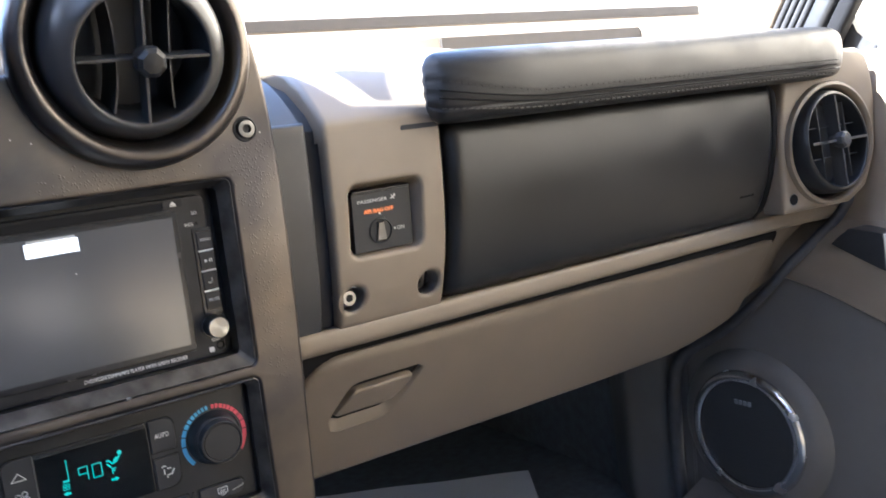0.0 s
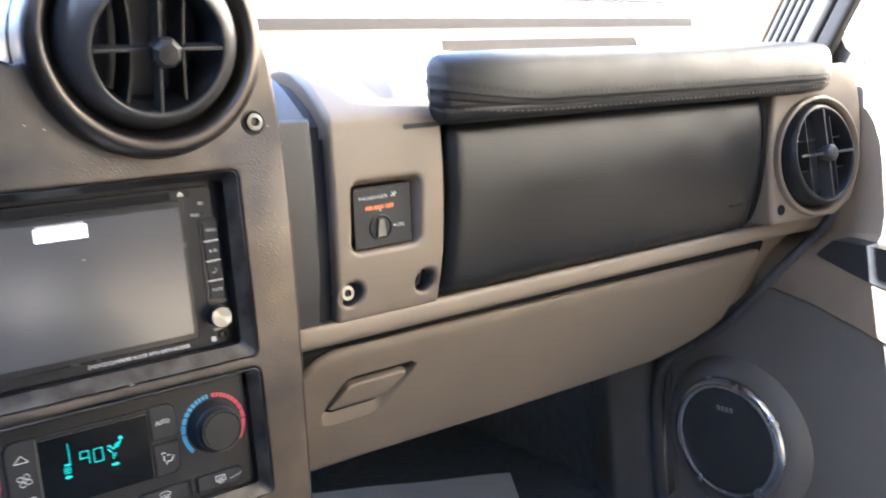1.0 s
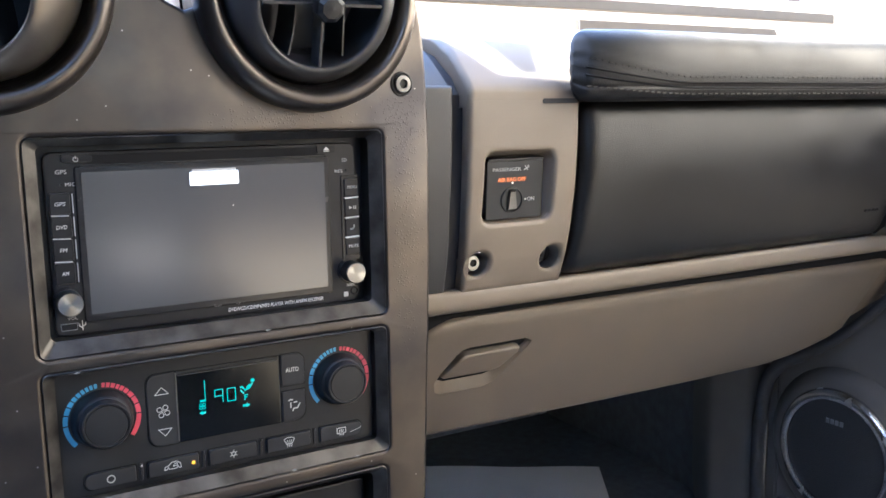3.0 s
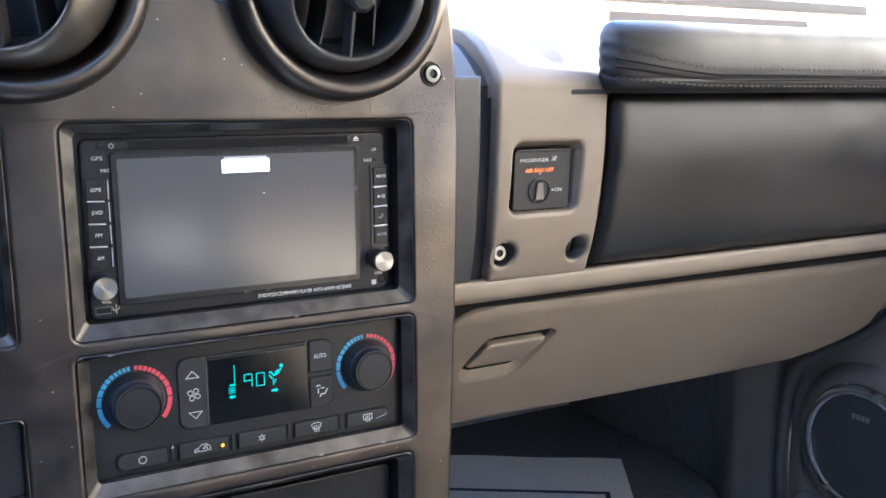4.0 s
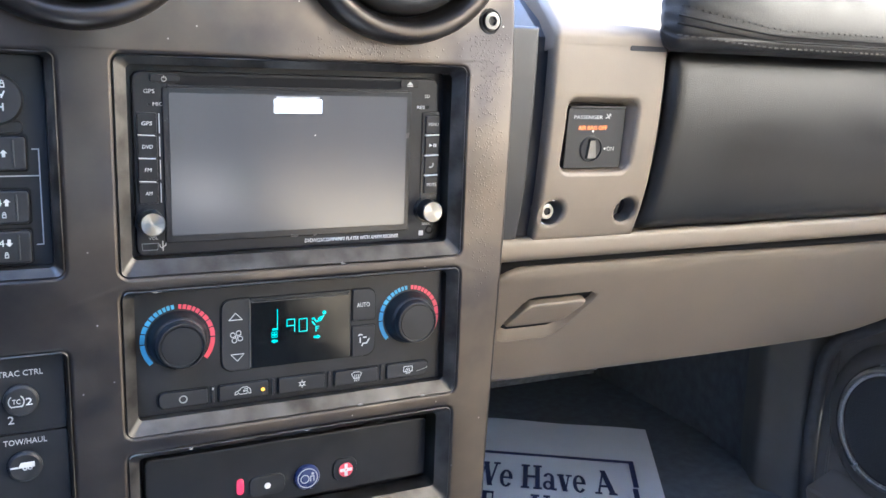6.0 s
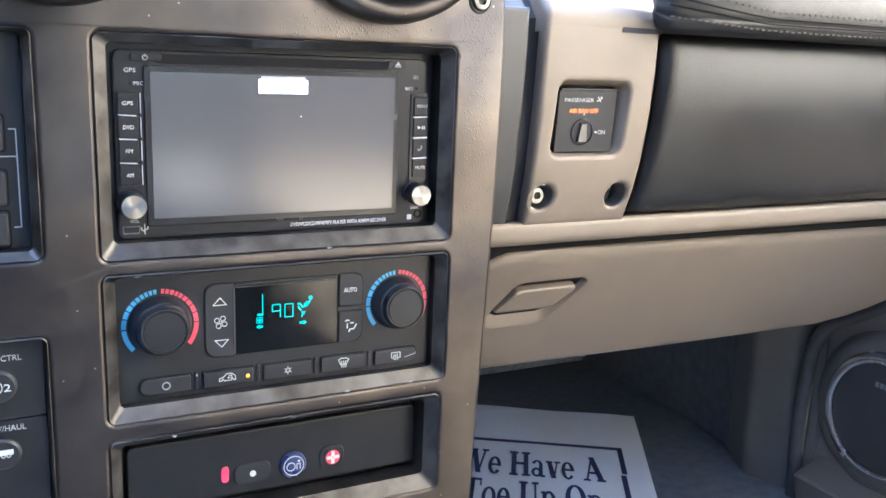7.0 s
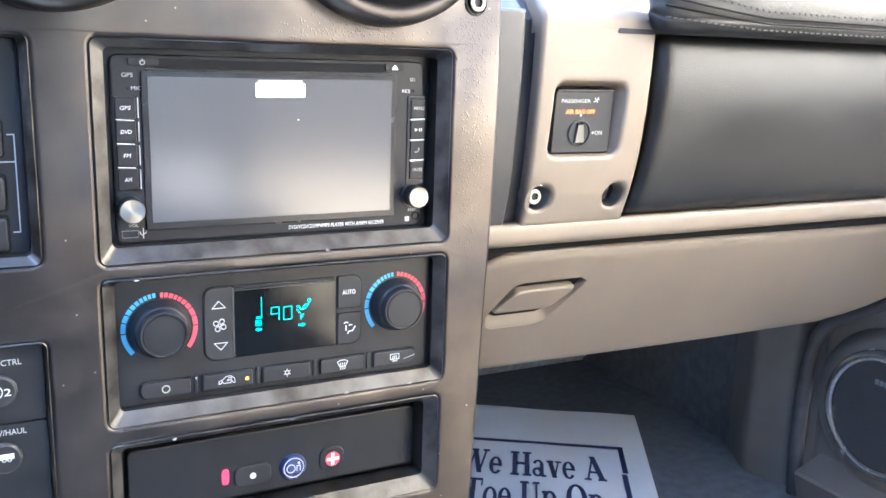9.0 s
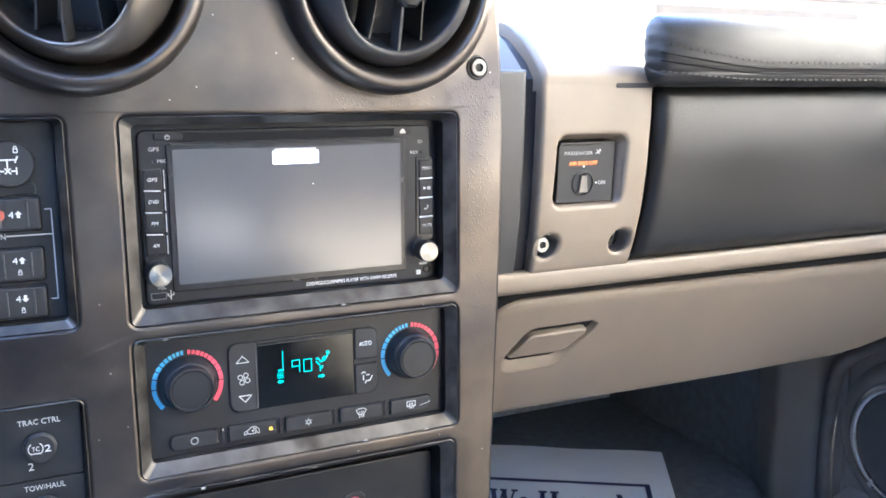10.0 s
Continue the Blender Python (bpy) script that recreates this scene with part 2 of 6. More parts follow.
def rrect(w, h, r, n=4):
    """Points of a rounded rectangle round the origin."""
    r = min(r, w / 2 - 1e-5, h / 2 - 1e-5)
    if r <= 0:
        return [(w / 2, h / 2), (-w / 2, h / 2), (-w / 2, -h / 2), (w / 2, -h / 2)]
    out = []
    for k, (sx, sz) in enumerate(((1, 1), (-1, 1), (-1, -1), (1, -1))):
        for i in range(n + 1):
            a = radians(90 * k + 90 * i / n)
            out.append((sx * (w / 2 - r) + r * math.cos(a), sz * (h / 2 - r) + r * math.sin(a)))
    return out


def rings(bm, loops, cap0=True, cap1=True, closed=True, m=None):
    """Joins loops of 3D points, each with the same count, into a skin."""
    vs = [[bm.verts.new(m @ Vector(p) if m else p) for p in loop] for loop in loops]
    for a, b in zip(vs, vs[1:]):
        n = len(a)
        for i in range(n if closed else n - 1):
            j = (i + 1) % n
            bm.faces.new((a[i], a[j], b[j], b[i]))
    if cap0:
        bm.faces.new(vs[0])
    if cap1:
        bm.faces.new(vs[-1])
    return bm


def rbox(cx, cz, w, h, r, front, back, edge=0.0008, bm=None, m=None, n=4, dish=0.0):
    """A plate that faces the cabin (-y): rounded rectangle with a rounded front edge."""
    bm = bm or bmesh.new()
    e = min(edge, w / 3, h / 3)
    loops = []
    if dish:
        loops.append([(cx + x, front + dish, cz + z) for x, z in rrect(w - 7 * e, h - 7 * e, max(r - 3 * e, r * 0.4), n)])
    for ins, y in ((e, front), (e * 0.3, front + e * 0.3), (0, front + e), (0, back)):
        loops.append([(cx + x, y, cz + z) for x, z in rrect(w - 2 * ins, h - 2 * ins, max(r - ins, r * 0.3), n)])
    return rings(bm, loops, m=m)


def lathe(profile, centre, segs=48, bm=None, m=None, cap0=False, cap1=False):
    """Turns (radius, y) about an axis along y through centre."""
    bm = bm or bmesh.new()
    cx, cy, cz = centre
    loops = [[(cx + max(r, 1e-5) * math.cos(2 * math.pi * i / segs), cy + y, cz + max(r, 1e-5) * math.sin(2 * math.pi * i / segs)) for i in range(segs)] for r, y in profile]
    return rings(bm, loops, cap0, cap1, m=m)


def block(x0, x1, y0, y1, z0, z1, edge=0.002, bm=None, m=None):
    bm = bm or bmesh.new()
    b2 = bmesh.new()
    bmesh.ops.create_cube(b2, size=1)
    for v in b2.verts:
        v.co = Vector(((x0 + x1) / 2 + v.co.x * (x1 - x0), (y0 + y1) / 2 + v.co.y * (y1 - y0), (z0 + z1) / 2 + v.co.z * (z1 - z0)))
    if edge:
        bmesh.ops.bevel(b2, geom=b2.edges[:], offset=edge, segments=2, affect="EDGES")
    if m:
        b2.transform(m)
    me = bpy.data.meshes.new("t")
    b2.to_mesh(me)
    b2.free()
    bm.from_mesh(me)
    bpy.data.meshes.remove(me)
    return bm


def sweep(profile, stations, bm=None, closed=True, caps=True):
    """A (y, z) profile carried along x; stations: (x, dy, dz, size about the profile's middle)."""
    bm = bm or bmesh.new()
    my, mz = sum(p[0] for p in profile) / len(profile), sum(p[1] for p in profile) / len(profile)
    loops = [[(x, my + (y - my) * s + dy, mz + (z - mz) * s + dz) for y, z in profile] for x, dy, dz, s in stations]
    return rings(bm, loops, caps, caps, closed)


def smooth_line(pts, n=6):
    """A Catmull-Rom line through points."""
    out = []
    q = [pts[0], *pts, pts[-1]]
    for a, b, c, d in zip(q, q[1:], q[2:], q[3:]):
        for i in range(n):
            t = i / n
            out.append(tuple(0.5 * (2 * b[k] + (c[k] - a[k]) * t + (2 * a[k] - 5 * b[k] + 4 * c[k] - d[k]) * t * t + (3 * b[k] - a[k] - 3 * c[k] + d[k]) * t**3) for k in range(len(b))))
    out.append(tuple(pts[-1]))
    return out


def from_curve(cu, m):
    """The mesh of a curve's data, laid by m."""
    ob = bpy.data.objects.new("t", cu)
    scene.collection.objects.link(ob)
    bpy.context.view_layer.update()
    me = bpy.data.meshes.new_from_object(ob.evaluated_get(bpy.context.evaluated_depsgraph_get()))
    bpy.data.objects.remove(ob)
    bpy.data.curves.remove(cu)
    bm = bmesh.new()
    bm.from_mesh(me)
    bmesh.ops.remove_doubles(bm, verts=bm.verts[:], dist=1e-6)
    bm.to_mesh(me)
    bm.free()
    me.transform(m)
    return me


def hug(bm, cut=True):
    """Lays flat work on the curve of the passenger dash face: y grows by the face's y at that height."""
    if cut:
        zs = [v.co.z for v in bm.verts]
        z = min(zs) + 0.008
        while z < max(zs) - 0.002:
            bmesh.ops.bisect_plane(bm, geom=bm.verts[:] + bm.edges[:] + bm.faces[:], plane_co=(0, 0, z), plane_no=(0, 0, 1))
            z += 0.008
    for v in bm.verts:
        v.co.y += dash_y(v.co.z)
    return bm


def dash_y(z):
    return float(np.interp(z, (0.535, 0.545, 0.56, 0.58, 0.60, 0.62, 0.64, 0.66, 0.68), (0.0500, 0.0455, 0.0395, 0.0335, 0.0295, 0.0265, 0.0245, 0.0232, 0.0225)))


def hug_mesh(me):
    bm = bmesh.new()
    bm.from_mesh(me)
    hug(bm)
    bm.to_mesh(me)
    bm.free()
    return me


FACING = Matrix.Rotation(radians(90), 4, "X")


def plate(outline, holes, front, thick, edge):
    """A sheet with holes that faces the cabin, from (x, z) outlines."""
    cu = bpy.data.curves.new("t", "CURVE")
    cu.dimensions, cu.fill_mode = "2D", "BOTH"
    cu.extrude, cu.bevel_depth, cu.bevel_resolution, cu.offset = thick / 2 - edge, edge, 2, -edge
    for loop in (outline, *holes):
        sp = cu.splines.new("POLY")
        sp.points.add(len(loop) - 1)
        for p, (x, z) in zip(sp.points, loop):
            p.co = (x, z, 0, 1)
        sp.use_cyclic_u = True
    return from_curve(cu, Matrix.Translation((0, front + thick / 2, 0)) @ FACING)


def tube(points, radius, closed=False, res=3, swell=None):
    """A round cord along points; swell: its thickness at each point, as a share of the radius."""
    cu = bpy.data.curves.new("t", "CURVE")
    cu.dimensions, cu.bevel_depth, cu.bevel_resolution, cu.use_fill_caps = "3D", radius, res, True
    sp = cu.splines.new("POLY")
    sp.points.add(len(points) - 1)
    for k, (p, c) in enumerate(zip(sp.points, points)):
        p.co = (*c, 1)
        p.radius = swell[k] if swell else 1.0
    sp.use_cyclic_u = closed
    return from_curve(cu, Matrix.Identity(4))


def words(text, x, z, y, width, height, mat, parent, m=None, name="lettering", slant=0.0, bold=0.0):
    """Raised print facing the cabin, centred on (x, z), fitted to a width and height."""
    cu = bpy.data.curves.new("t", "FONT")
    cu.body, cu.extrude, cu.resolution_u, cu.shear, cu.offset = text, 0.001, 2, slant, bold
    me = from_curve(cu, Matrix.Identity(4))
    co = np.empty(len(me.vertices) * 3)
    me.vertices.foreach_get("co", co)
    co = co.reshape(-1, 3)
    lo, hi = co.min(0), co.max(0)
    co = (co - (lo + hi) / 2) * (width / (hi[0] - lo[0]), height / (hi[1] - lo[1]), 0.15)
    me.vertices.foreach_set("co", co.ravel())
    me.transform((m or Matrix.Identity(4)) @ Matrix.Translation((x, y, z)) @ FACING)
    return link(name, me, mat, parent)


def strokes(lines, x, z, y, size, thick, mat, parent, name="symbol", m=None):
    """A symbol drawn as flat bars: polylines in units of size round (x, z)."""
    bm = bmesh.new()
    for line in lines:
        for (ax, az), (bx, bz) in zip(line, line[1:]):
            d = Vector((bx - ax, bz - az))
            if d.length < 1e-6:
                continue
            nrm = Vector((-d.y, d.x)).normalized() * thick / 2
            d = d.normalized() * thick * 0.35
            c = [(x + ax * size - d.x + nrm.x, z + az * size - d.y + nrm.y), (x + bx * size + d.x + nrm.x, z + bz * size + d.y + nrm.y),
                 (x + bx * size + d.x - nrm.x, z + bz * size + d.y - nrm.y), (x + ax * size - d.x - nrm.x, z + az * size - d.y - nrm.y)]
            rings(bm, [[(px, y - 0.00015, pz) for px, pz in c], [(px, y + 0.0002, pz) for px, pz in c]], m=m)
    return part(name, bm, mat, parent)


def ring_pts(r, n=24, cx=0.0, cz=0.0, a0=0.0, a1=360.0):
    return [(cx + r * math.cos(radians(a0 + (a1 - a0) * i / n)), cz + r * math.sin(radians(a0 + (a1 - a0) * i / n))) for i in range(n + 1)]


def solid(loops2d, y, mat, parent, name="symbol", depth=0.0004):
    """Flat filled shapes facing the cabin."""
    bm = bmesh.new()
    for loop in loops2d:
        rings(bm, [[(px, y - depth / 2, pz) for px, pz in loop], [(px, y + depth / 2, pz) for px, pz in loop]])
    return part(name, bm, mat, parent)


LOCK = [[(-0.5, 0.1), (0.5, 0.1), (0.5, -0.9), (-0.5, -0.9), (-0.5, 0.1)], [(-0.35, 0.1), (-0.35, 0.6), (0, 0.9), (0.35, 0.6), (0.35, 0.1)]]


def frame_bezel(outer, inner, y1, name, parent):
    """The sloping sides of an opening, from an outer to an inner (x0, x1, z0, z1)."""
    def loop(b, y, r):
        return [((b[0] + b[1]) / 2 + x, y, (b[2] + b[3]) / 2 + z) for x, z in rrect(b[1] - b[0], b[3] - b[2], r, 8)]
    bm = bmesh.new()
    big = (outer[0] - 0.0006, outer[1] + 0.0006, outer[2] - 0.0006, outer[3] + 0.0006)
    rings(bm, [loop(big, 0.004, 0.004), loop(big, 0.0006, 0.004), loop(outer, 0.0, 0.0035), loop(inner, y1, 0.003), loop(inner, y1 + 0.015, 0.003)], False, False)
    return part(name, bm, PAINT_EDGE, parent, angle=17)


# ---- setting: cabin shell, outdoors ----
FLOOR_Z = 0.10
ground = part("ground", block(-60, 60, -40, 80, -0.75, -0.70, 0), GROUND)
tagged(ground, "pale sunlit concrete ground outside the car", "ground", kind="structure")
floor = part("floor", block(-0.95, 0.95, -2.4, 0.95, FLOOR_Z - 0.05, FLOOR_Z, 0), CARPET)
tagged(floor, "charcoal carpeted car floor", "floor", kind="structure")
firewall = part("wall_front", block(-0.95, 0.95, 0.80, 0.90, FLOOR_Z, 0.80, 0.01), BULKHEAD)
tagged(firewall, "slate felt-lined bulkhead of the footwell", "wall", kind="structure")
# Added block, out of view, that stops a sun spot on the mat
sun_blocker = tagged(part("sun_blocker", block(-0.36, 0.0, 0.44, 0.57, 0.60, 0.695, 0.005), BULKHEAD), "plain slate block added unseen to keep sun off the paper mat", "trim", kind="structure")
bm = block(-0.95, 0.95, -0.30, -0.20, 1.26, 1.32, 0.01)  # unseen roof, round two openings added to let sun onto the seats
for x0, x1, y0, y1 in ((-0.95, -0.75, -0.66, -0.30), (-0.25, 0.95, -0.66, -0.30), (-0.95, -0.62, -0.975, -0.66), (-0.25, 0.95, -0.975, -0.66), (-0.95, 0.95, -1.14, -0.975), (-0.95, -0.75, -1.80, -1.14), (-0.51, 0.95, -1.80, -1.14), (-0.95, 0.95, -2.4, -1.80)):
    block(x0, x1, y0, y1, 1.26, 1.32, 0.01, bm)
# Unseen blocks added to keep sun off the console, door trim and column
block(-0.62, 0.02, -0.115, 0.115, -0.010, 0.010, 0.006, bm, pose(0, -0.045, 1.170, -38, 0, 0))
block(-0.62, -0.12, 0.026, 0.058, 0.97, 1.105, 0.005, bm)
block(0.130, 0.36, -0.21, 0.008, 1.165, 1.180, 0.004, bm)
block(0.085, 0.132, -0.21, 0.016, 1.163, 1.178, 0.004, bm)
block(-0.95, -0.64, -0.21, 0.16, 1.02, 1.32, 0.01, bm)
# Added slab and wedge that cast the shadow edges on the column top
block(-0.62, -0.176, 0.052, 0.150, 1.075, 1.090, 0.004, bm)
rings(bm, [[(-0.138, 0.096, z), (-0.149, 0.062, z), (-0.109, 0.090, z)] for z in (1.080, 1.095)])
roof = part("ceiling", bm, HEADLINER)
tagged(roof, "unseen grey fabric headliner with added sun openings and shade blocks", "ceiling", kind="structure")


def side_wall(name, x0, x1, label):
    bm = block(x0, x1, -2.4, -0.75, FLOOR_Z, 1.27 if x0 < 0 else 0.60, 0.01)
    block(x0, x1, -2.4, -2.1, 0.60, 1.28, 0.01, bm)
    block(x0, x1, -0.95, -0.78, 0.60, 1.28, 0.01, bm)
    if x0 < 0:
        block(x0, x1, -0.76, -0.10, FLOOR_Z, 1.27, 0.01, bm)
        block(x0, x1, -0.10, 0.80, FLOOR_Z, 0.80, 0.01, bm)
    return tagged(part(name, bm, DARK_TRIM if x0 < 0 else TAN_DARK), label, "wall", kind="structure")


# cream building along the lot on the passenger's side
building = empty("building", (4.0, -2.0, -0.70), "cream stucco building beyond the passenger windows, sunlit", "building")
part("wall", block(4.0, 4.5, -14, 2.7, -0.70, 4.2, 0.02), STUCCO, building)
part("parapet", block(3.92, 4.55, -14, 2.75, 4.2, 4.5, 0.02), STUCCO, building)


side_wall("wall_left", -0.95, -0.89, "plain charcoal side of the cabin")
side_wall("wall_right", 0.89, 0.95, "plain taupe side of the cabin with window openings")
bm = block(-0.95, 0.95, -2.46, -2.40, FLOOR_Z, 0.74, 0.01)
# Unseen rear window, set off centre so the console paint reflects sky
block(-0.95, 0.28, -2.46, -2.40, 0.74, 1.28, 0.01, bm)
block(0.28, 0.95, -2.46, -2.40, 1.08, 1.28, 0.01, bm)
# Sill added to close the gap where daylight leaked in
sill = part("door_sill", block(0.772, 0.95, -0.95, 0.275, 0.085, 0.122, 0.006), RUBBER)
tagged(sill, "black rubber door sill added to block light under the door", "sill", kind="structure")
back = part("wall_back", bm, DARK_TRIM)
tagged(back, "unseen charcoal back of the cabin, its rear window placed to light the console", "wall", kind="structure")


# dash top: one long skin with a full-width riser and a shallow tray behind the pad
def dash_top():
    def skin(x):
        d = min(max((x - 0.30) / 0.07, 0), 1) if x < 0.6299 else 0.0
        e = 1.0 if x < 0.7952 else 0.0
        low = 0.742 - 0.0085 * d
        return [(0.112, 0.690), (0.112, 0.7305), (0.150, low), (0.1525, low + 0.0125 * d + 0.0005), (0.200, 0.7600), (0.2055, 0.7615), (0.2075, 0.7615 + 0.0115 * e + 0.0004), (0.216, 0.7745), (0.30, 0.7930), (0.40, 0.8160), (0.455, 0.8290), (0.455, 0.70)]
    bm = bmesh.new()
    rings(bm, [[(x, y, z) for y, z in skin(x)] for x in (-0.88, -0.3, 0.12, 0.30, 0.335, 0.37, 0.50, 0.6298, 0.6302, 0.72, 0.7950, 0.7954, 0.86)])
    ob = part("dashboard_top", bm, TAN, None, "", 25)
    return tagged(ob, "sunlit taupe moulded plastic dashboard top", "dashboard", kind="structure")


dash_top()
# darker strips along the two risers
for name, x0, x1, y, z0, z1 in (("tray_strip", 0.372, 0.6290, 0.1498, 0.7345, 0.7455), ("riser_strip", -0.60, 0.7948, 0.2050, 0.7622, 0.7725)):
    tagged(part(name, block(x0, x1, y, y + 0.004, z0, z1, 0.001), STRIP), "dark grey-brown strip along a dashboard riser", "dash trim", kind="structure")


# ---- centre stack ----
def arc(cx, cz, r, a0, a1, n=20):
    return [(cx + r * math.cos(radians(a0 + (a1 - a0) * i / n)), cz + r * math.sin(radians(a0 + (a1 - a0) * i / n))) for i in range(n + 1)]


def box_loop(b, r=0.004):
    return [((b[0] + b[1]) / 2 + x, (b[2] + b[3]) / 2 + z) for x, z in rrect(b[1] - b[0], b[3] - b[2], r, 4)]


VENT_R, VENT_L, VENT_RAD = (0.057, 0.733), (-0.113, 0.733), 0.065
RADIO_OUT, RADIO_IN = (-0.0963, 0.1018, 0.5432, 0.6565), (-0.0900, 0.0948, 0.5508, 0.6524)
CLIM_OUT, CLIM_IN = (-0.0963, 0.1018, 0.4538, 0.5345), (-0.0902, 0.0955, 0.4608, 0.5326)
LOW_OUT, LOW_IN = (-0.0963, 0.0995, 0.3790, 0.4430), (-0.0905, 0.0920, 0.3880, 0.4390)
LEFT_OUT, LEFT_IN = (-0.1900, -0.1238, 0.5460, 0.6568), (-0.1850, -0.1275, 0.5500, 0.6555)
TRAC_OUT, TRAC_IN = (-0.1900, -0.1242, 0.3900, 0.5058), (-0.1860, -0.1255, 0.3920, 0.5048)

stack = empty("centre_stack", (-0.03, 0.0, 0.30), "worn bronze-grey painted centre console panel with paint blisters", "dashboard panel")
right_side = smooth_line([(0.126, 0.29), (0.128, 0.40), (0.1315, 0.49), (0.1345, 0.58), (0.1350, 0.65), (0.1330, 0.70), (0.1280, 0.735), (0.1195, 0.757)], 5)
left_side = smooth_line([(-0.1755, 0.757), (-0.185, 0.735), (-0.192, 0.70), (-0.197, 0.60), (-0.197, 0.29)], 5)
outline = right_side + arc(*VENT_R, VENT_RAD, 24, 188) + smooth_line([(-0.012, 0.7225), (-0.022, 0.7275), (-0.032, 0.7365), (-0.041, 0.7450)], 4) + arc(*VENT_L, VENT_RAD, 11, 156) + left_side
holes = [arc(*VENT_R, 0.0555, 0, 354, 50), arc(*VENT_L, 0.0555, 0, 354, 50)] + [box_loop(b) for b in (RADIO_OUT, CLIM_OUT, LOW_OUT, LEFT_OUT, TRAC_OUT)]
link("panel", plate(outline, holes, 0.0, 0.026, 0.003), PAINT, stack)
for nm, o, i, d in (("radio_bezel", RADIO_OUT, RADIO_IN, 0.0052), ("climate_bezel", CLIM_OUT, CLIM_IN, 0.0045), ("lower_bezel", LOW_OUT, LOW_IN, 0.0050), ("switch_bezel", LEFT_OUT, LEFT_IN, 0.0040), ("switch_bezel", TRAC_OUT, TRAC_IN, 0.0030)):
    frame_bezel(o, i, d, nm, stack)
# chipped paint along the lower edges of the openings
chips = random.Random(5)
for (x0, x1), z, count in (((-0.09, 0.095), 0.5432, 1), ((-0.09, 0.095), 0.4545, 2), ((-0.09, 0.09), 0.5345, 1), ((-0.09, 0.09), 0.4430, 2)):
    for k in range(count):
        cx, w, h = chips.uniform(x0, x1), chips.uniform(0.0006, 0.0020), chips.uniform(0.0004, 0.0008)
        pts = [(cx + w * chips.uniform(0.6, 1.2) * math.cos(a), z - 0.0006 + h * chips.uniform(0.6, 1.2) * math.sin(a)) for a in np.linspace(0, 5.6, 8)]
        solid([pts], -0.00005, CHIP, stack, "paint_chip", 0.0003)
# dark housing behind the panel
part("housing", block(-0.19, 0.1285, 0.030, 0.45, 0.20, 0.690, 0.006), SOFT_BLACK, stack, "black plastic housing")
for cx, cz in (VENT_R, VENT_L):
    part("surround", lathe([(0.0648, 0.004), (0.0655, -0.004), (0.0645, -0.0105), (0.0618, -0.0148), (0.0580, -0.0160), (0.0550, -0.0145), (0.0532, -0.0100), (0.0525, -0.0070), (0.0505, -0.0060), (0.0500, -0.0020), (0.0500, 0.030)], (cx, 0, cz), 72), PAINT, stack, angle=80)
    part("duct", lathe([(0.0498, -0.001), (0.0495, 0.055), (0.0, 0.055)], (cx, 0, cz), 48), SOFT_BLACK, stack)
    part("pod_shell", lathe([(0.0660, 0.024), (0.0640, 0.060), (0.0560, 0.100), (0.040, 0.120), (0.0, 0.122)], (cx, 0, cz), 48), PAINT, stack)


def screw(name, x, z, y, r, parent=None, m=None, hollow=0.42, mat=STEEL):
    prof = [(r * 1.02, 0.003), (r * 1.02, 0.0008), (r, -0.0002), (r * 0.92, -0.0010), (r * 0.6, -0.0012), (r * hollow, -0.0011), (r * hollow * 0.95, 0.0010), (0.0, 0.0012)]
    ob = part(name, lathe(prof, (x, y, z), 28, m=m), mat, parent)
    part("hex_socket", lathe([(r * hollow * 1.1, -0.0013), (r * hollow * 1.0, 0.0004), (0.0, 0.0006)], (x, y, z), 6, m=m), SOFT_BLACK, ob)
    return ob


part("screw_seat", lathe([(0.0078, 0.0004), (0.0074, -0.0008), (0.0066, -0.0010), (0.0060, -0.0003), (0.0, 0.0)], (0.1163, 0, 0.684), 32), SOFT_BLACK, stack)
tagged(screw("hex_screw", 0.1163, 0.684, -0.0016, 0.0054, hollow=0.5), "bare steel hex socket screw in the console panel", "screw", "dash screws")


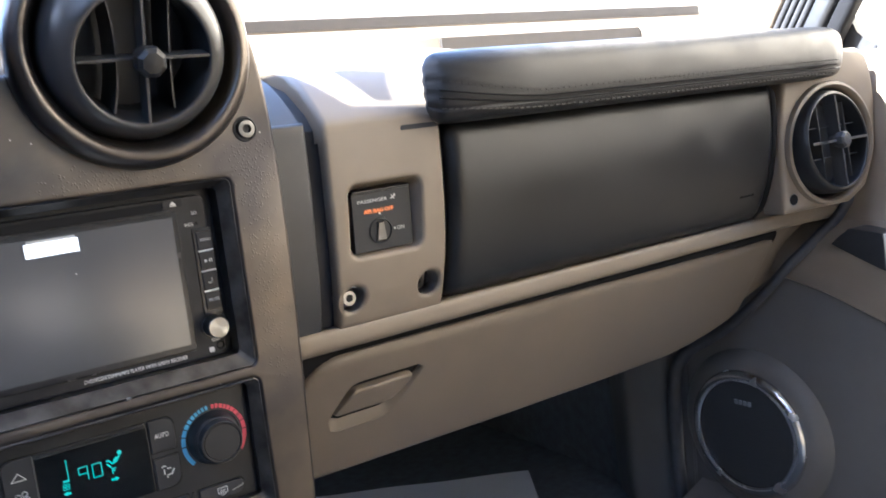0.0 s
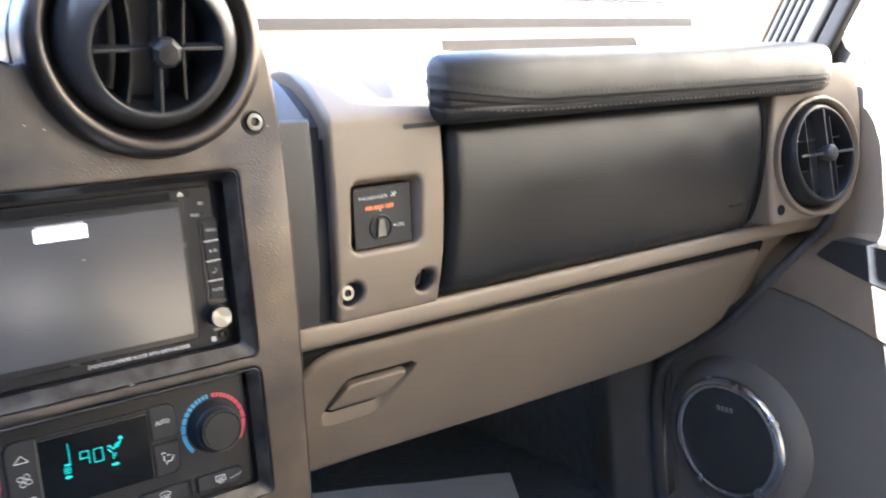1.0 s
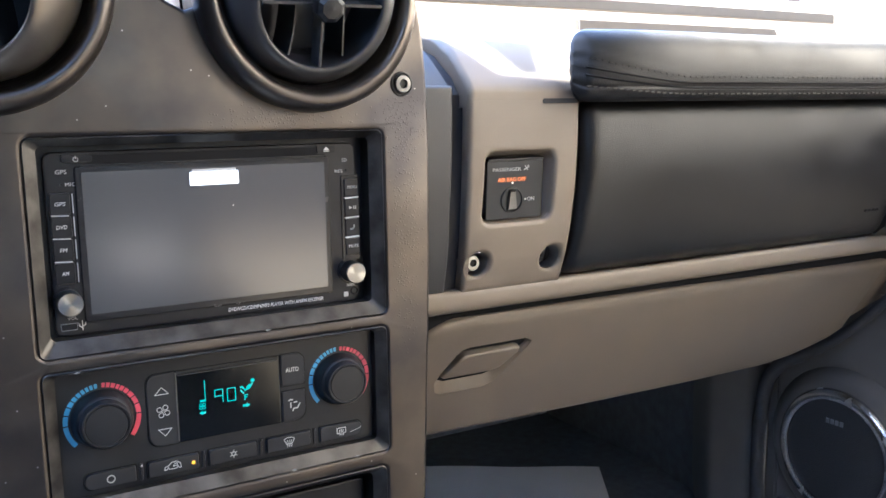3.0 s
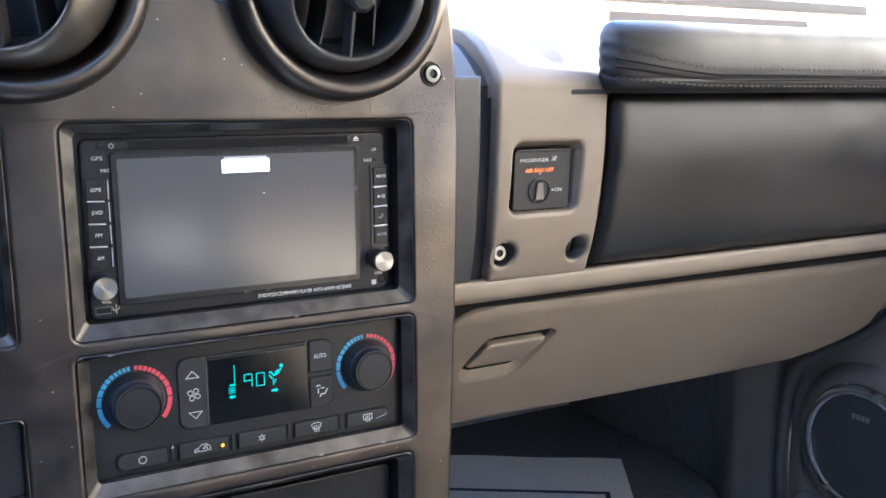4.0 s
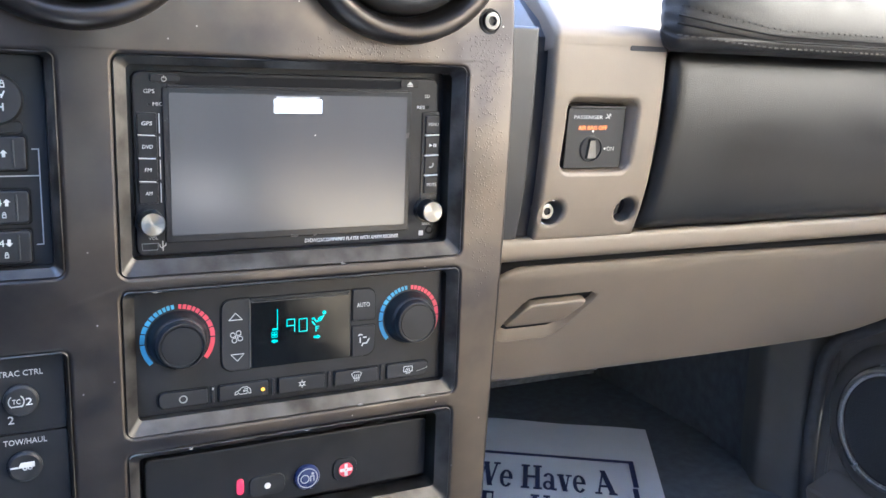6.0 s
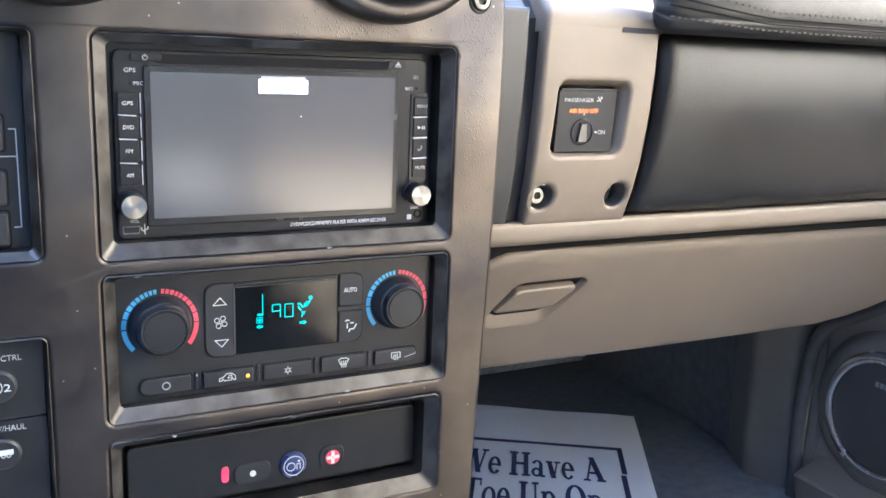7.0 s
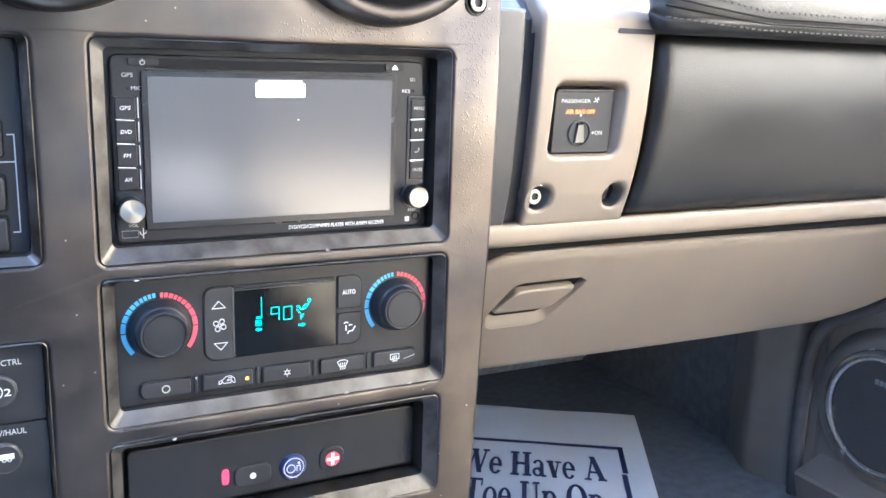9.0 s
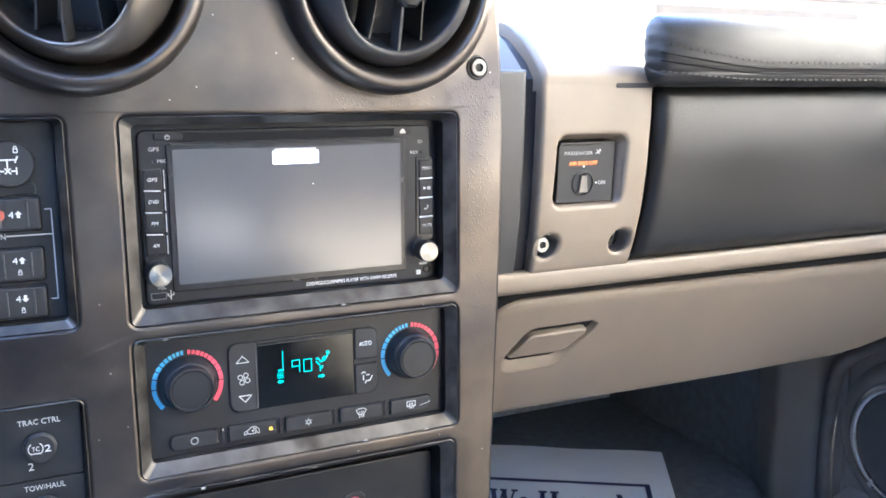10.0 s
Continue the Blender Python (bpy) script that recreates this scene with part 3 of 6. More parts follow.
# ---- eyeball air vents ----
def air_vent(cx, cy, cz, k, yaw, pitch, label, base=None, group="eyeball air vents", ball=None):
    """A black ball with an open face, fins, a cross and an eight-sided knob."""
    at = base if base else Matrix.Translation((cx, cy, cz))
    m = at @ Matrix.Rotation(radians(yaw), 4, "Z") @ Matrix.Rotation(radians(pitch), 4, "X") @ Matrix.Diagonal((k, k, k, 1))
    v = empty("air_vent", at.translation, label, "air vent", group)
    part("barrel", lathe([(0.0440, 0.030), (0.0485, 0.014), (0.0497, 0.0), (0.0490, -0.0075), (0.0470, -0.0145), (0.0440, -0.0202), (0.0405, -0.0242), (0.0378, -0.0260), (0.0360, -0.0264), (0.0350, -0.0258), (0.0345, -0.0240), (0.0340, -0.0120), (0.0335, 0.0150), (0.0330, 0.0155)], (0, 0, 0), 64, m=m), ball or SATIN_BLACK, v, "satin ball housing", angle=62)
    part("throat", lathe([(0.0336, 0.0), (0.0336, 0.0140), (0.0, 0.0142)], (0, 0, 0), 40, m=m), THROAT, v)
    for fx in (-0.0160, 0.0160):
        bm = bmesh.new()
        rows = [(fx + (0.0030 if fx < 0 else -0.0010) * (1 - (t / 0.0295) ** 2), t) for t in np.linspace(-0.0295, 0.0295, 11)]
        rings(bm, [[(x - 0.0005, -0.0190, z), (x + 0.0005, -0.0190, z), (x + 0.0005, 0.010, z), (x - 0.0005, 0.010, z)] for x, z in rows], m=m)
        part("fin", bm, CHARCOAL, v)
    part("crossbar", block(-0.0345, 0.0345, -0.0265, -0.0130, -0.0008, 0.0008, 0.0003, m=m), CHARCOAL, v)
    part("crossbar", block(-0.0008, 0.0008, -0.0265, -0.0130, -0.0345, 0.0345, 0.0003, m=m), CHARCOAL, v)
    turn = m @ Matrix.Rotation(radians(22.5), 4, "Y")
    part("knob", lathe([(0.0048, -0.018), (0.0056, -0.026), (0.0080, -0.0295), (0.0086, -0.0350), (0.0078, -0.0378), (0.0056, -0.0396), (0.0, -0.0402)], (0, 0, 0), 8, m=turn), BLACK, v, "eight-sided black knob", angle=25)
    return v


air_vent(VENT_R[0], -0.002, VENT_R[1], 1.0, -2, 17, "round black eyeball air vent in a bronze console surround")
air_vent(VENT_L[0], -0.002, VENT_L[1], 1.0, -22, 12, "round dark bronze eyeball air vent turned aside in its surround", ball=BRONZE_BALL)


# ---- double-width radio ----
RY = 0.0117
radio = empty("car_radio", (0.0, 0.02, 0.5495), "black touchscreen car radio with silver knobs, its blank screen lit grey", "car radio")
part("backplate", rbox(0.0025, 0.60125, 0.1845, 0.1035, 0.003, 0.0155, 0.045, 0.0006), RADIO_BLACK, radio)
part("faceplate", rbox(0.0015, 0.6000, 0.1765, 0.0985, 0.005, RY + 0.0009, 0.030, 0.0016), RADIO_BLACK, radio)
part("screen_frame", rbox(0.0000, 0.5995, 0.1435, 0.0835, 0.0015, RY - 0.0003, 0.02, 0.0008), GLOSS_BLACK, radio)
screen = part("screen", rbox(0.0, 0.6000, 0.1370, 0.0765, 0.0008, RY - 0.0007, RY + 0.002, 0.0003), SCREEN, radio, "blank grey screen with an anti-glare film")
part("message_box", rbox(0.0018, 0.6320, 0.0276, 0.0076, 0.0003, RY - 0.0009, RY + 0.001, 0.0001), SCREEN_WHITE, screen, "lit white message box")
for bx, bw in ((-0.0012, 0.0035), (0.0040, 0.0055)):
    part("text_bar", rbox(bx, 0.6318, bw, 0.0007, 0.0002, RY - 0.00105, RY, 0.0001), FAINT, screen)
part("message_tab", rbox(0.0018, 0.6366, 0.0250, 0.0014, 0.0003, RY - 0.00085, RY + 0.001, 0.0001), GREY_PRINT, screen)
for sx, sz, sr in ((0.0118, 0.6158, 0.00046),):
    part("dust_speck", lathe([(sr, 0.0002), (sr * 0.7, -0.0002), (0.0, -0.0003)], (sx, RY - 0.0007, sz), 7), GREY_PRINT, screen)
part("disc_slot", rbox(0.0, 0.6450, 0.1290, 0.0048, 0.001, RY + 0.0003, RY + 0.004, 0.0003), DEEP, radio)
part("slot_lip", rbox(0.0, 0.64150, 0.1380, 0.0012, 0.0004, RY - 0.0006, RY + 0.004, 0.0003), RADIO_BLACK, radio)
power = part("power_button", rbox(-0.0700, 0.6455, 0.0155, 0.0040, 0.0018, RY - 0.0004, RY + 0.003, 0.0005), RADIO_BLACK, radio)
strokes([ring_pts(1.0, 14, a0=125, a1=415), [(0, 0.4), (0, 1.3)]], -0.0705, 0.6452, RY - 0.0005, 0.0012, 0.0004, WHITE, power)
eject = part("eject_button", rbox(0.0700, 0.6458, 0.0120, 0.0042, 0.001, RY - 0.0006, RY + 0.003, 0.0005), GLOSS_BLACK, radio)
solid([[(0.0682, 0.6452), (0.0720, 0.6452), (0.0701, 0.6472)], [(0.0682, 0.6443), (0.0720, 0.6443), (0.0720, 0.6448), (0.0682, 0.6448)]], RY - 0.0007, WHITE, eject)
words("GPS", -0.0780, 0.6388, RY + 0.0007, 0.0056, 0.0022, GREY_PRINT, radio)
words("MIC", -0.0738, 0.6322, RY + 0.0007, 0.0050, 0.0019, GREY_PRINT, radio)
part("microphone_hole", lathe([(0.0007, -0.0001), (0.0005, 0.0002), (0.0, 0.0006)], (-0.0785, RY + 0.0006, 0.6320), 12), RADIO_BLACK, radio)
for text, z in (("GPS", 0.6222), ("DVD", 0.6100), ("FM", 0.5978), ("AM", 0.5853)):
    b = part("button", rbox(-0.0797, z, 0.0100, 0.0112, 0.0008, RY - 0.0003, RY + 0.003, 0.0005), RADIO_BLACK, radio)
    words(text, -0.0797, z, RY - 0.0004, 0.0054 if len(text) == 3 else 0.0036, 0.0020, WHITE, b, slant=0.15)
    part("light_line", rbox(-0.0734, z, 0.0004, 0.0104, 0.0002, RY - 0.0001, RY + 0.001, 0.0001), GREY_PRINT, radio)
for z in (0.6160, 0.6038, 0.5915):
    bm = rbox(0, 0, 0.0088, 0.0004, 0.00015, RY - 0.0004, RY + 0.001, 0.0001, m=pose(-0.0801, 0, z, 0, 3, 0))
    part("divider", bm, WHITE, radio, "thin white divider line")
part("button_channel", rbox(0.0850, 0.6032, 0.0118, 0.0525, 0.001, RY + 0.0002, RY + 0.004, 0.0005), GLOSS_BLACK, radio)
for text, z in (("MENU", 0.6218), ("", 0.6096), ("", 0.5975), ("MUTE", 0.5853)):
    b = part("button", rbox(0.0858, z, 0.0092, 0.0105, 0.0008, RY - 0.0008, RY + 0.003, 0.0006), RADIO_BLACK, radio)
    if text:
        words(text, 0.0862, z + 0.0004, RY - 0.0009, 0.0064, 0.0019, GREY_PRINT, b)
    elif z > 0.6:
        solid([[(0.0838, z - 0.001), (0.0838, z + 0.001), (0.0858, z)], [(0.0866, z - 0.001), (0.0871, z - 0.001), (0.0871, z + 0.001), (0.0866, z + 0.001)], [(0.0878, z - 0.001), (0.0883, z - 0.001), (0.0883, z + 0.001), (0.0878, z + 0.001)]], RY - 0.0009, WHITE, b)
    else:
        strokes([ring_pts(1.0, 8, a0=-110, a1=20)], 0.0850, z + 0.0005, RY - 0.0009, 0.0017, 0.0008, WHITE, b)
for z in (0.6157, 0.6035, 0.5914):
    part("divider", rbox(0, 0, 0.0092, 0.0008, 0.0003, RY - 0.0013, RY + 0.001, 0.0002, m=pose(0.0856, 0, z, 0, -2, 0)), WHITE, radio, "thin white divider line")
words("SD", 0.0822, 0.6388, RY + 0.0007, 0.0034, 0.0020, GREY_PRINT, radio)
words("RES", 0.0782, 0.6322, RY + 0.0007, 0.0050, 0.0019, GREY_PRINT, radio)
part("reset_hole", lathe([(0.0009, -0.0001), (0.0007, 0.0002), (0.0, 0.0006)], (0.0824, RY + 0.0006, 0.6323), 12), GLOSS_BLACK, radio)


def radio_knob(x, z):
    k = part("knob_base", lathe([(0.0078, 0.0010), (0.0075, -0.0004), (0.0, -0.0006)], (x, RY + 0.0004, z), 32), GLOSS_BLACK, radio)
    segs = 40
    bm = bmesh.new()
    loops = []
    for r, y in ((0.0058, 0.0), (0.0064, -0.0015), (0.0064, -0.0098), (0.0060, -0.0108)):
        loops.append([(x + (r + (0.00022 if i % 2 and r > 0.006 else 0)) * math.cos(2 * math.pi * i / segs), RY + y, z + (r + (0.00022 if i % 2 and r > 0.006 else 0)) * math.sin(2 * math.pi * i / segs)) for i in range(segs)])
    rings(bm, loops)
    part("knob", bm, SPUN, k, "knurled spun-aluminium knob", 25)


def spun_metal():
    """Turned aluminium: the sheen fans out round the face."""
    m = material("spun_aluminium", (0.25, 0.245, 0.235), 0.38, 1.0, 0, 10)
    b = m.node_tree.nodes["Principled BSDF"]
    b.inputs["Anisotropic"].default_value = 0.85
    n, l = m.node_tree.nodes, m.node_tree.links
    tan = n.new("ShaderNodeTangent")
    tan.direction_type, tan.axis = "RADIAL", "Y"
    l.new(tan.outputs[0], b.inputs["Tangent"])
    return m


SPUN = spun_metal()
radio_knob(-0.0797, 0.5703)
radio_knob(0.0830, 0.5703)
words("VOL", -0.0780, 0.5608, RY + 0.0007, 0.0050, 0.0016, GREY_PRINT, radio)
words("SEEK", 0.0840, 0.5612, RY + 0.0007, 0.0056, 0.0016, GREY_PRINT, radio)
strokes([[(-0.0043, 0.0018), (0.0043, 0.0018), (0.0036, -0.0018), (-0.0040, -0.0018), (-0.0043, 0.0018)]], -0.0797, 0.5562, RY + 0.0006, 1.0, 0.00030, BADGE, radio, "usb_port")
part("usb_opening", rbox(-0.0797, 0.5562, 0.0076, 0.0025, 0.0006, RY + 0.0000, RY + 0.003, 0.0002), GLOSS_BLACK, radio)
strokes([[(0, -1), (0, 1)], [(-0.6, 0.3), (-0.6, -0.1), (0, -0.5)], [(0.6, 0.5), (0.6, 0.1), (0, -0.2)]], -0.0732, 0.5564, RY + 0.0007, 0.0026, 0.0004, WHITE, radio)
part("infrared_window", rbox(0.0806, 0.5555, 0.0030, 0.0030, 0.0003, RY + 0.0005, RY + 0.002, 0.0002), GREY_PRINT, radio)
part("aux_jack", lathe([(0.0026, 0.0004), (0.0022, -0.0004), (0.0017, 0.0004), (0.0, 0.001)], (0.0862, RY + 0.0006, 0.5572), 20), GLOSS_BLACK, radio)
words("DVD/VCD/CD/MP4/MP3 PLAYER WITH AM/FM RECEIVER", 0.0357, 0.5548, RY + 0.0005, 0.0590, 0.0022, WHITE, radio, slant=0.2)

# ---- climate controls ----
CY = 0.0095
clim = empty("climate_control", (0.003, 0.02, 0.461), "black climate control unit with two dials and a lit teal display", "climate control")
part("faceplate", rbox(0.0026, 0.4967, 0.1862, 0.0720, 0.003, CY, 0.040, 0.0010), BLACK, clim)
disp = part("display_window", rbox(0.0033, 0.5030, 0.0612, 0.0424, 0.001, CY - 0.0008, CY + 0.004, 0.0006), SMOKED, clim, "glossy smoked display window")
part("display_lip", rbox(0.0030, 0.5230, 0.0600, 0.0020, 0.0008, CY - 0.0013, CY + 0.003, 0.0006), BLACK, clim)
part("display_sheen_edge", rbox(0.0033, 0.52135, 0.0590, 0.0005, 0.0002, CY - 0.0010, CY, 0.0001), CHARCOAL, disp)
DZ = CY - 0.0010


def seg_digit(x, z, w, h, on):
    segs = {"a": ((-1, 1), (1, 1)), "b": ((1, 1), (1, 0)), "c": ((1, 0), (1, -1)), "d": ((-1, -1), (1, -1)), "e": ((-1, 0), (-1, -1)), "f": ((-1, 1), (-1, 0)), "g": ((-1, 0), (1, 0))}
    lines = [[(x0 * w / 2 * 0.86, z0 * h / 2 * 0.9), (x1 * w / 2 * 0.86, z1 * h / 2 * 0.9)] if x0 != x1 else [(x0 * w / 2, z0 * h / 2 * 0.88 + (0.0003 if z0 == 0 else 0)), (x1 * w / 2, z1 * h / 2 * 0.88 - (0.0003 if z1 == 0 else 0))] for (x0, z0), (x1, z1) in (segs[k] for k in on)]
    strokes(lines, x, z, DZ, 1.0, 0.00046, DISPLAY, disp, "digit")


seg_digit(-0.0032, 0.5055, 0.0046, 0.0085, "abcfg")
seg_digit(0.0042, 0.5052, 0.0048, 0.0085, "abcdef")
strokes([[(0, -0.006), (0, 0.006)]], -0.0112, 0.5100, DZ, 1.0, 0.0004, DISPLAY, disp)
strokes([[(-0.002, 0), (0.0005, 0)]], -0.0118, 0.5042, DZ, 1.0, 0.0011, DISPLAY, disp)
strokes([ring_pts(0.00085, 8, cx, cz) for cx in (-0.0009, 0.0009) for cz in (-0.0009, 0.0009)], -0.0130, 0.5010, DZ, 1.0, 0.00028, DISPLAY, disp)
solid([[(-0.0150, 0.4971), (-0.0130, 0.4984), (-0.0130, 0.4977), (-0.0112, 0.4977), (-0.0112, 0.4965), (-0.0130, 0.4965), (-0.0130, 0.4958)]], DZ, DISPLAY, disp)
solid([[(0.0150, 0.4971), (0.0130, 0.4984), (0.0130, 0.4977), (0.0107, 0.4977), (0.0107, 0.4965), (0.0130, 0.4965), (0.0130, 0.4958)]], DZ, DISPLAY, disp)
strokes([[(-0.0009, 0.0015), (-0.0009, -0.0015)], [(-0.0009, 0.0014), (0.0009, 0.0014)], [(-0.0009, 0.0001), (0.0005, 0.0001)]], 0.0130, 0.5020, DZ, 1.0, 0.0005, DISPLAY, disp)
strokes([[(0.0168, 0.5098), (0.0150, 0.5072), (0.0124, 0.5064)], [(0.0124, 0.5064), (0.0108, 0.5086), (0.0098, 0.5084)], [(0.0098, 0.5066), (0.0114, 0.5046)], [(0.0136, 0.5078), (0.0152, 0.5092)]], 0, 0, DZ, 1.0, 0.0009, DISPLAY, disp)
solid([[(0.0172 + a, 0.5116 + b) for a, b in ring_pts(0.0012, 9)[:-1]]], DZ, DISPLAY, disp)


def corner_loop(x0, x1, z0, z1, radii, n=6):
    """A box outline with its own radius at each corner: lower left, lower right, upper right, upper left."""
    out = []
    for (cx, cz, sx, sz, a0), r in zip(((x0, z0, 1, 1, 180), (x1, z0, -1, 1, 270), (x1, z1, -1, -1, 0), (x0, z1, 1, -1, 90)), radii):
        out += [(cx + sx * r + r * math.cos(radians(a0 + 90 * i / n)), cz + sz * r + r * math.sin(radians(a0 + 90 * i / n))) for i in range(n + 1)]
    return out


def key_cap(name, box, radii, front, mat, parent, edge=0.0007, back=0.004):
    """A push button with uneven corners and a rounded front edge."""
    x0, x1, z0, z1 = box
    loops = []
    for ins, y in ((edge, front), (edge * 0.3, front + edge * 0.3), (0.0, front + edge), (0.0, front + back)):
        loops.append([(x, y, z) for x, z in corner_loop(x0 + ins, x1 - ins, z0 + ins, z1 - ins, [max(r - ins, r * 0.3) for r in radii])])
    return part(name, rings(bmesh.new(), loops), mat, parent)


FAN_BOX, AUTO_BOX, MODE_BOX = (-0.0436, -0.0274, 0.4818, 0.5240), (0.0350, 0.0497, 0.5044, 0.5240), (0.0350, 0.0497, 0.4818, 0.5008)
ROUND = {"fan": (0.0068, 0.0008, 0.0008, 0.0056), "auto": (0.0008, 0.0012, 0.0060, 0.0008), "mode": (0.0008, 0.0064, 0.0012, 0.0008)}
for (x0, x1, z0, z1), key in ((FAN_BOX, "fan"), (AUTO_BOX, "auto"), (MODE_BOX, "mode")):
    key_cap("button_gap", (x0 - 0.0006, x1 + 0.0006, z0 - 0.0006, z1 + 0.0006), ROUND[key], CY - 0.0002, DEEP, clim, 0.0002, 0.002)
key_cap("fan_panel", FAN_BOX, ROUND["fan"], CY - 0.0012, SOFT_BLACK, clim)
part("fan_panel_edge", rbox(-0.0272, 0.5030, 0.0005, 0.0400, 0.0002, CY - 0.0016, CY + 0.003, 0.0002), STRIP, clim)
strokes([[(-1, -0.5), (1, -0.5), (0, 0.6), (-1, -0.5)]], -0.0355, 0.5140, CY - 0.0013, 0.0037, 0.00034, WHITE, clim)
strokes([[(-1, 0.5), (1, 0.5), (0, -0.6), (-1, 0.5)]], -0.0347, 0.4899, CY - 0.0013, 0.0037, 0.00034, WHITE, clim)
strokes([[(0.15 * math.cos(a), 0.15 * math.sin(a))] + [(0.62 * math.cos(a + 0.35) + 0.36 * math.cos(b), 0.62 * math.sin(a + 0.35) + 0.36 * math.sin(b)) for b in np.linspace(a - 2.4, a + 2.4, 8)] + [(0.15 * math.cos(a), 0.15 * math.sin(a))] for a in np.radians([40, 130, 220, 310])], -0.0351, 0.5022, CY - 0.0013, 0.0039, 0.00034, WHITE, clim)
auto = key_cap("button", AUTO_BOX, ROUND["auto"], CY - 0.0012, SOFT_BLACK, clim)
words("AUTO", 0.0418, 0.5142, CY - 0.0013, 0.0082, 0.0028, WHITE, auto)
mode = key_cap("button", MODE_BOX, ROUND["mode"], CY - 0.0012, SOFT_BLACK, clim)
strokes([[(-0.0005, -0.0022), (0.0018, -0.0022), (0.0034, 0.0005)], [(-0.0008, -0.0024), (-0.0012, -0.0036)], [(-0.0035, 0.0030), (-0.0025, 0.0036), (-0.0012, 0.0032)], [(-0.0024, 0.0014), (-0.0024, -0.0014)], [(-0.0004, 0.0016), (0.0014, 0.0016)]], 0.0425, 0.4920, CY - 0.0013, 1.0, 0.0007, WHITE, mode)


def dial(x, z):
    part("dial_skirt", lathe([(0.0168, 0.0006), (0.0164, -0.0008), (0.0156, -0.0030), (0.0150, -0.0060), (0.0142, -0.0080), (0.0135, -0.0086), (0.0132, -0.0110), (0.0128, -0.0128), (0.0123, -0.0134), (0.0117, -0.0134), (0.0114, -0.0128), (0.0110, -0.0127), (0.0107, -0.0132), (0.0, -0.0133)], (x, CY, z), 56), BLACK, clim, "black turning dial")
    edges = {BLUE: [222, 183, 165, 151, 140, 131, 122.5, 115, 108, 101, 94], RED: [89, 82, 74.5, 66, 59, 51, 42, 31, 17, 0, -40]}
    for mat, angs in edges.items():
        for a0, a1 in zip(angs, angs[1:]):
            lo, hi = min(a0, a1) + 1.1, max(a0, a1) - 1.1
            n = max(2, int((hi - lo) / 5))
            pts = ring_pts(0.0203, n, x, z, lo, hi) + ring_pts(0.0178, n, x, z, lo, hi)[::-1]
            solid([pts], CY - 0.0001, mat, clim, "scale_mark", 0.0003)


dial(-0.0672, 0.5036)
dial(0.0728, 0.5032)
for x, w in ((-0.0655, 0.0270), (-0.0312, 0.0285), (0.0033, 0.0285), (0.0378, 0.0278), (0.0722, 0.0280)):
    ends = [0.0012, 0.0012, 0.0012, 0.0012]
    if x < -0.06:
        ends[0], ends[3] = 0.0044, 0.0036
    elif x > 0.07:
        ends[1], ends[2] = 0.0044, 0.0036
    key_cap("button_well", (x - w / 2 - 0.0009, x + w / 2 + 0.0009, 0.4638, 0.4746), ends, CY - 0.0001, DEEP, clim, 0.0003, 0.002)
    key_cap("button", (x - w / 2, x + w / 2, 0.4646, 0.4738), ends, CY - 0.0020, SOFT_BLACK, clim, 0.0008)
BZ = CY - 0.0021
strokes([ring_pts(1.0, 18)], -0.0655, 0.4692, BZ, 0.0020, 0.0006, WHITE, clim)
strokes([[(-1, -0.35), (-0.96, -0.02), (-0.5, 0.14), (-0.1, 0.52), (0.5, 0.55), (0.95, 0.2), (1.0, -0.35), (0.78, -0.35), (0.62, -0.08), (0.46, -0.35), (-0.4, -0.35), (-0.56, -0.08), (-0.72, -0.35), (-1, -0.35)], [(0.05, 0.02), (0.55, 0.02), (0.55, 0.3), (0.2, 0.3)], [(0.16, 0.14), (0.05, 0.02), (0.16, -0.1)]], -0.0320, 0.4694, BZ, 0.0046, 0.00036, WHITE, clim)
part("indicator_lamp", lathe([(0.0011, 0.0002), (0.0010, -0.0003), (0.0, -0.0004)], (-0.0203, BZ, 0.4690), 16), AMBER, clim, "lit amber indicator lamp")
strokes([[(0.35 * math.cos(a), 0.35 * math.sin(a)), (math.cos(a), math.sin(a))] for a in np.radians([30, 90, 150, 210, 270, 330])] + [ring_pts(0.55, 12)], 0.0033, 0.4692, BZ, 0.0023, 0.00036, WHITE, clim)
strokes([[(-1, 0.55), (-0.55, -0.35), (0.55, -0.35), (1, 0.55), (0.5, 0.85), (-0.5, 0.85), (-1, 0.55)]] + [[(q, -0.9), (q + 0.12, -0.55), (q - 0.1, -0.15), (q + 0.05, 0.35)] for q in (-0.4, 0, 0.4)], 0.0378, 0.4694, BZ, 0.0033, 0.00036, WHITE, clim)
strokes([[(-0.5, -0.4), (-1, -0.4), (-1, 0.75), (1, 0.75), (1, -0.4), (0.5, -0.4)]] + [[(q, -0.9), (q + 0.12, -0.55), (q - 0.1, -0.15), (q + 0.05, 0.35)] for q in (-0.4, 0, 0.4)], 0.0722, 0.4694, BZ, 0.0029, 0.00036, WHITE, clim)
strokes([[(-0.004, -0.001), (-0.001, -0.0003), (0.003, 0.0006), (0.0032, 0.0016)]], 0.0822, 0.4688, BZ, 1.0, 0.00025, GREY_PRINT, clim, "scratch")
for x in (-0.0490, -0.0140, 0.0205, 0.0548):
    part("divider_rib", rbox(x, 0.4692, 0.0018, 0.0100, 0.0005, CY - 0.0010, CY + 0.002, 0.0004), BLACK, clim)
part("worn_mark", rbox(-0.0488, 0.4728, 0.0010, 0.0014, 0.0003, CY - 0.0012, CY, 0.0001), GREY_PRINT, clim)

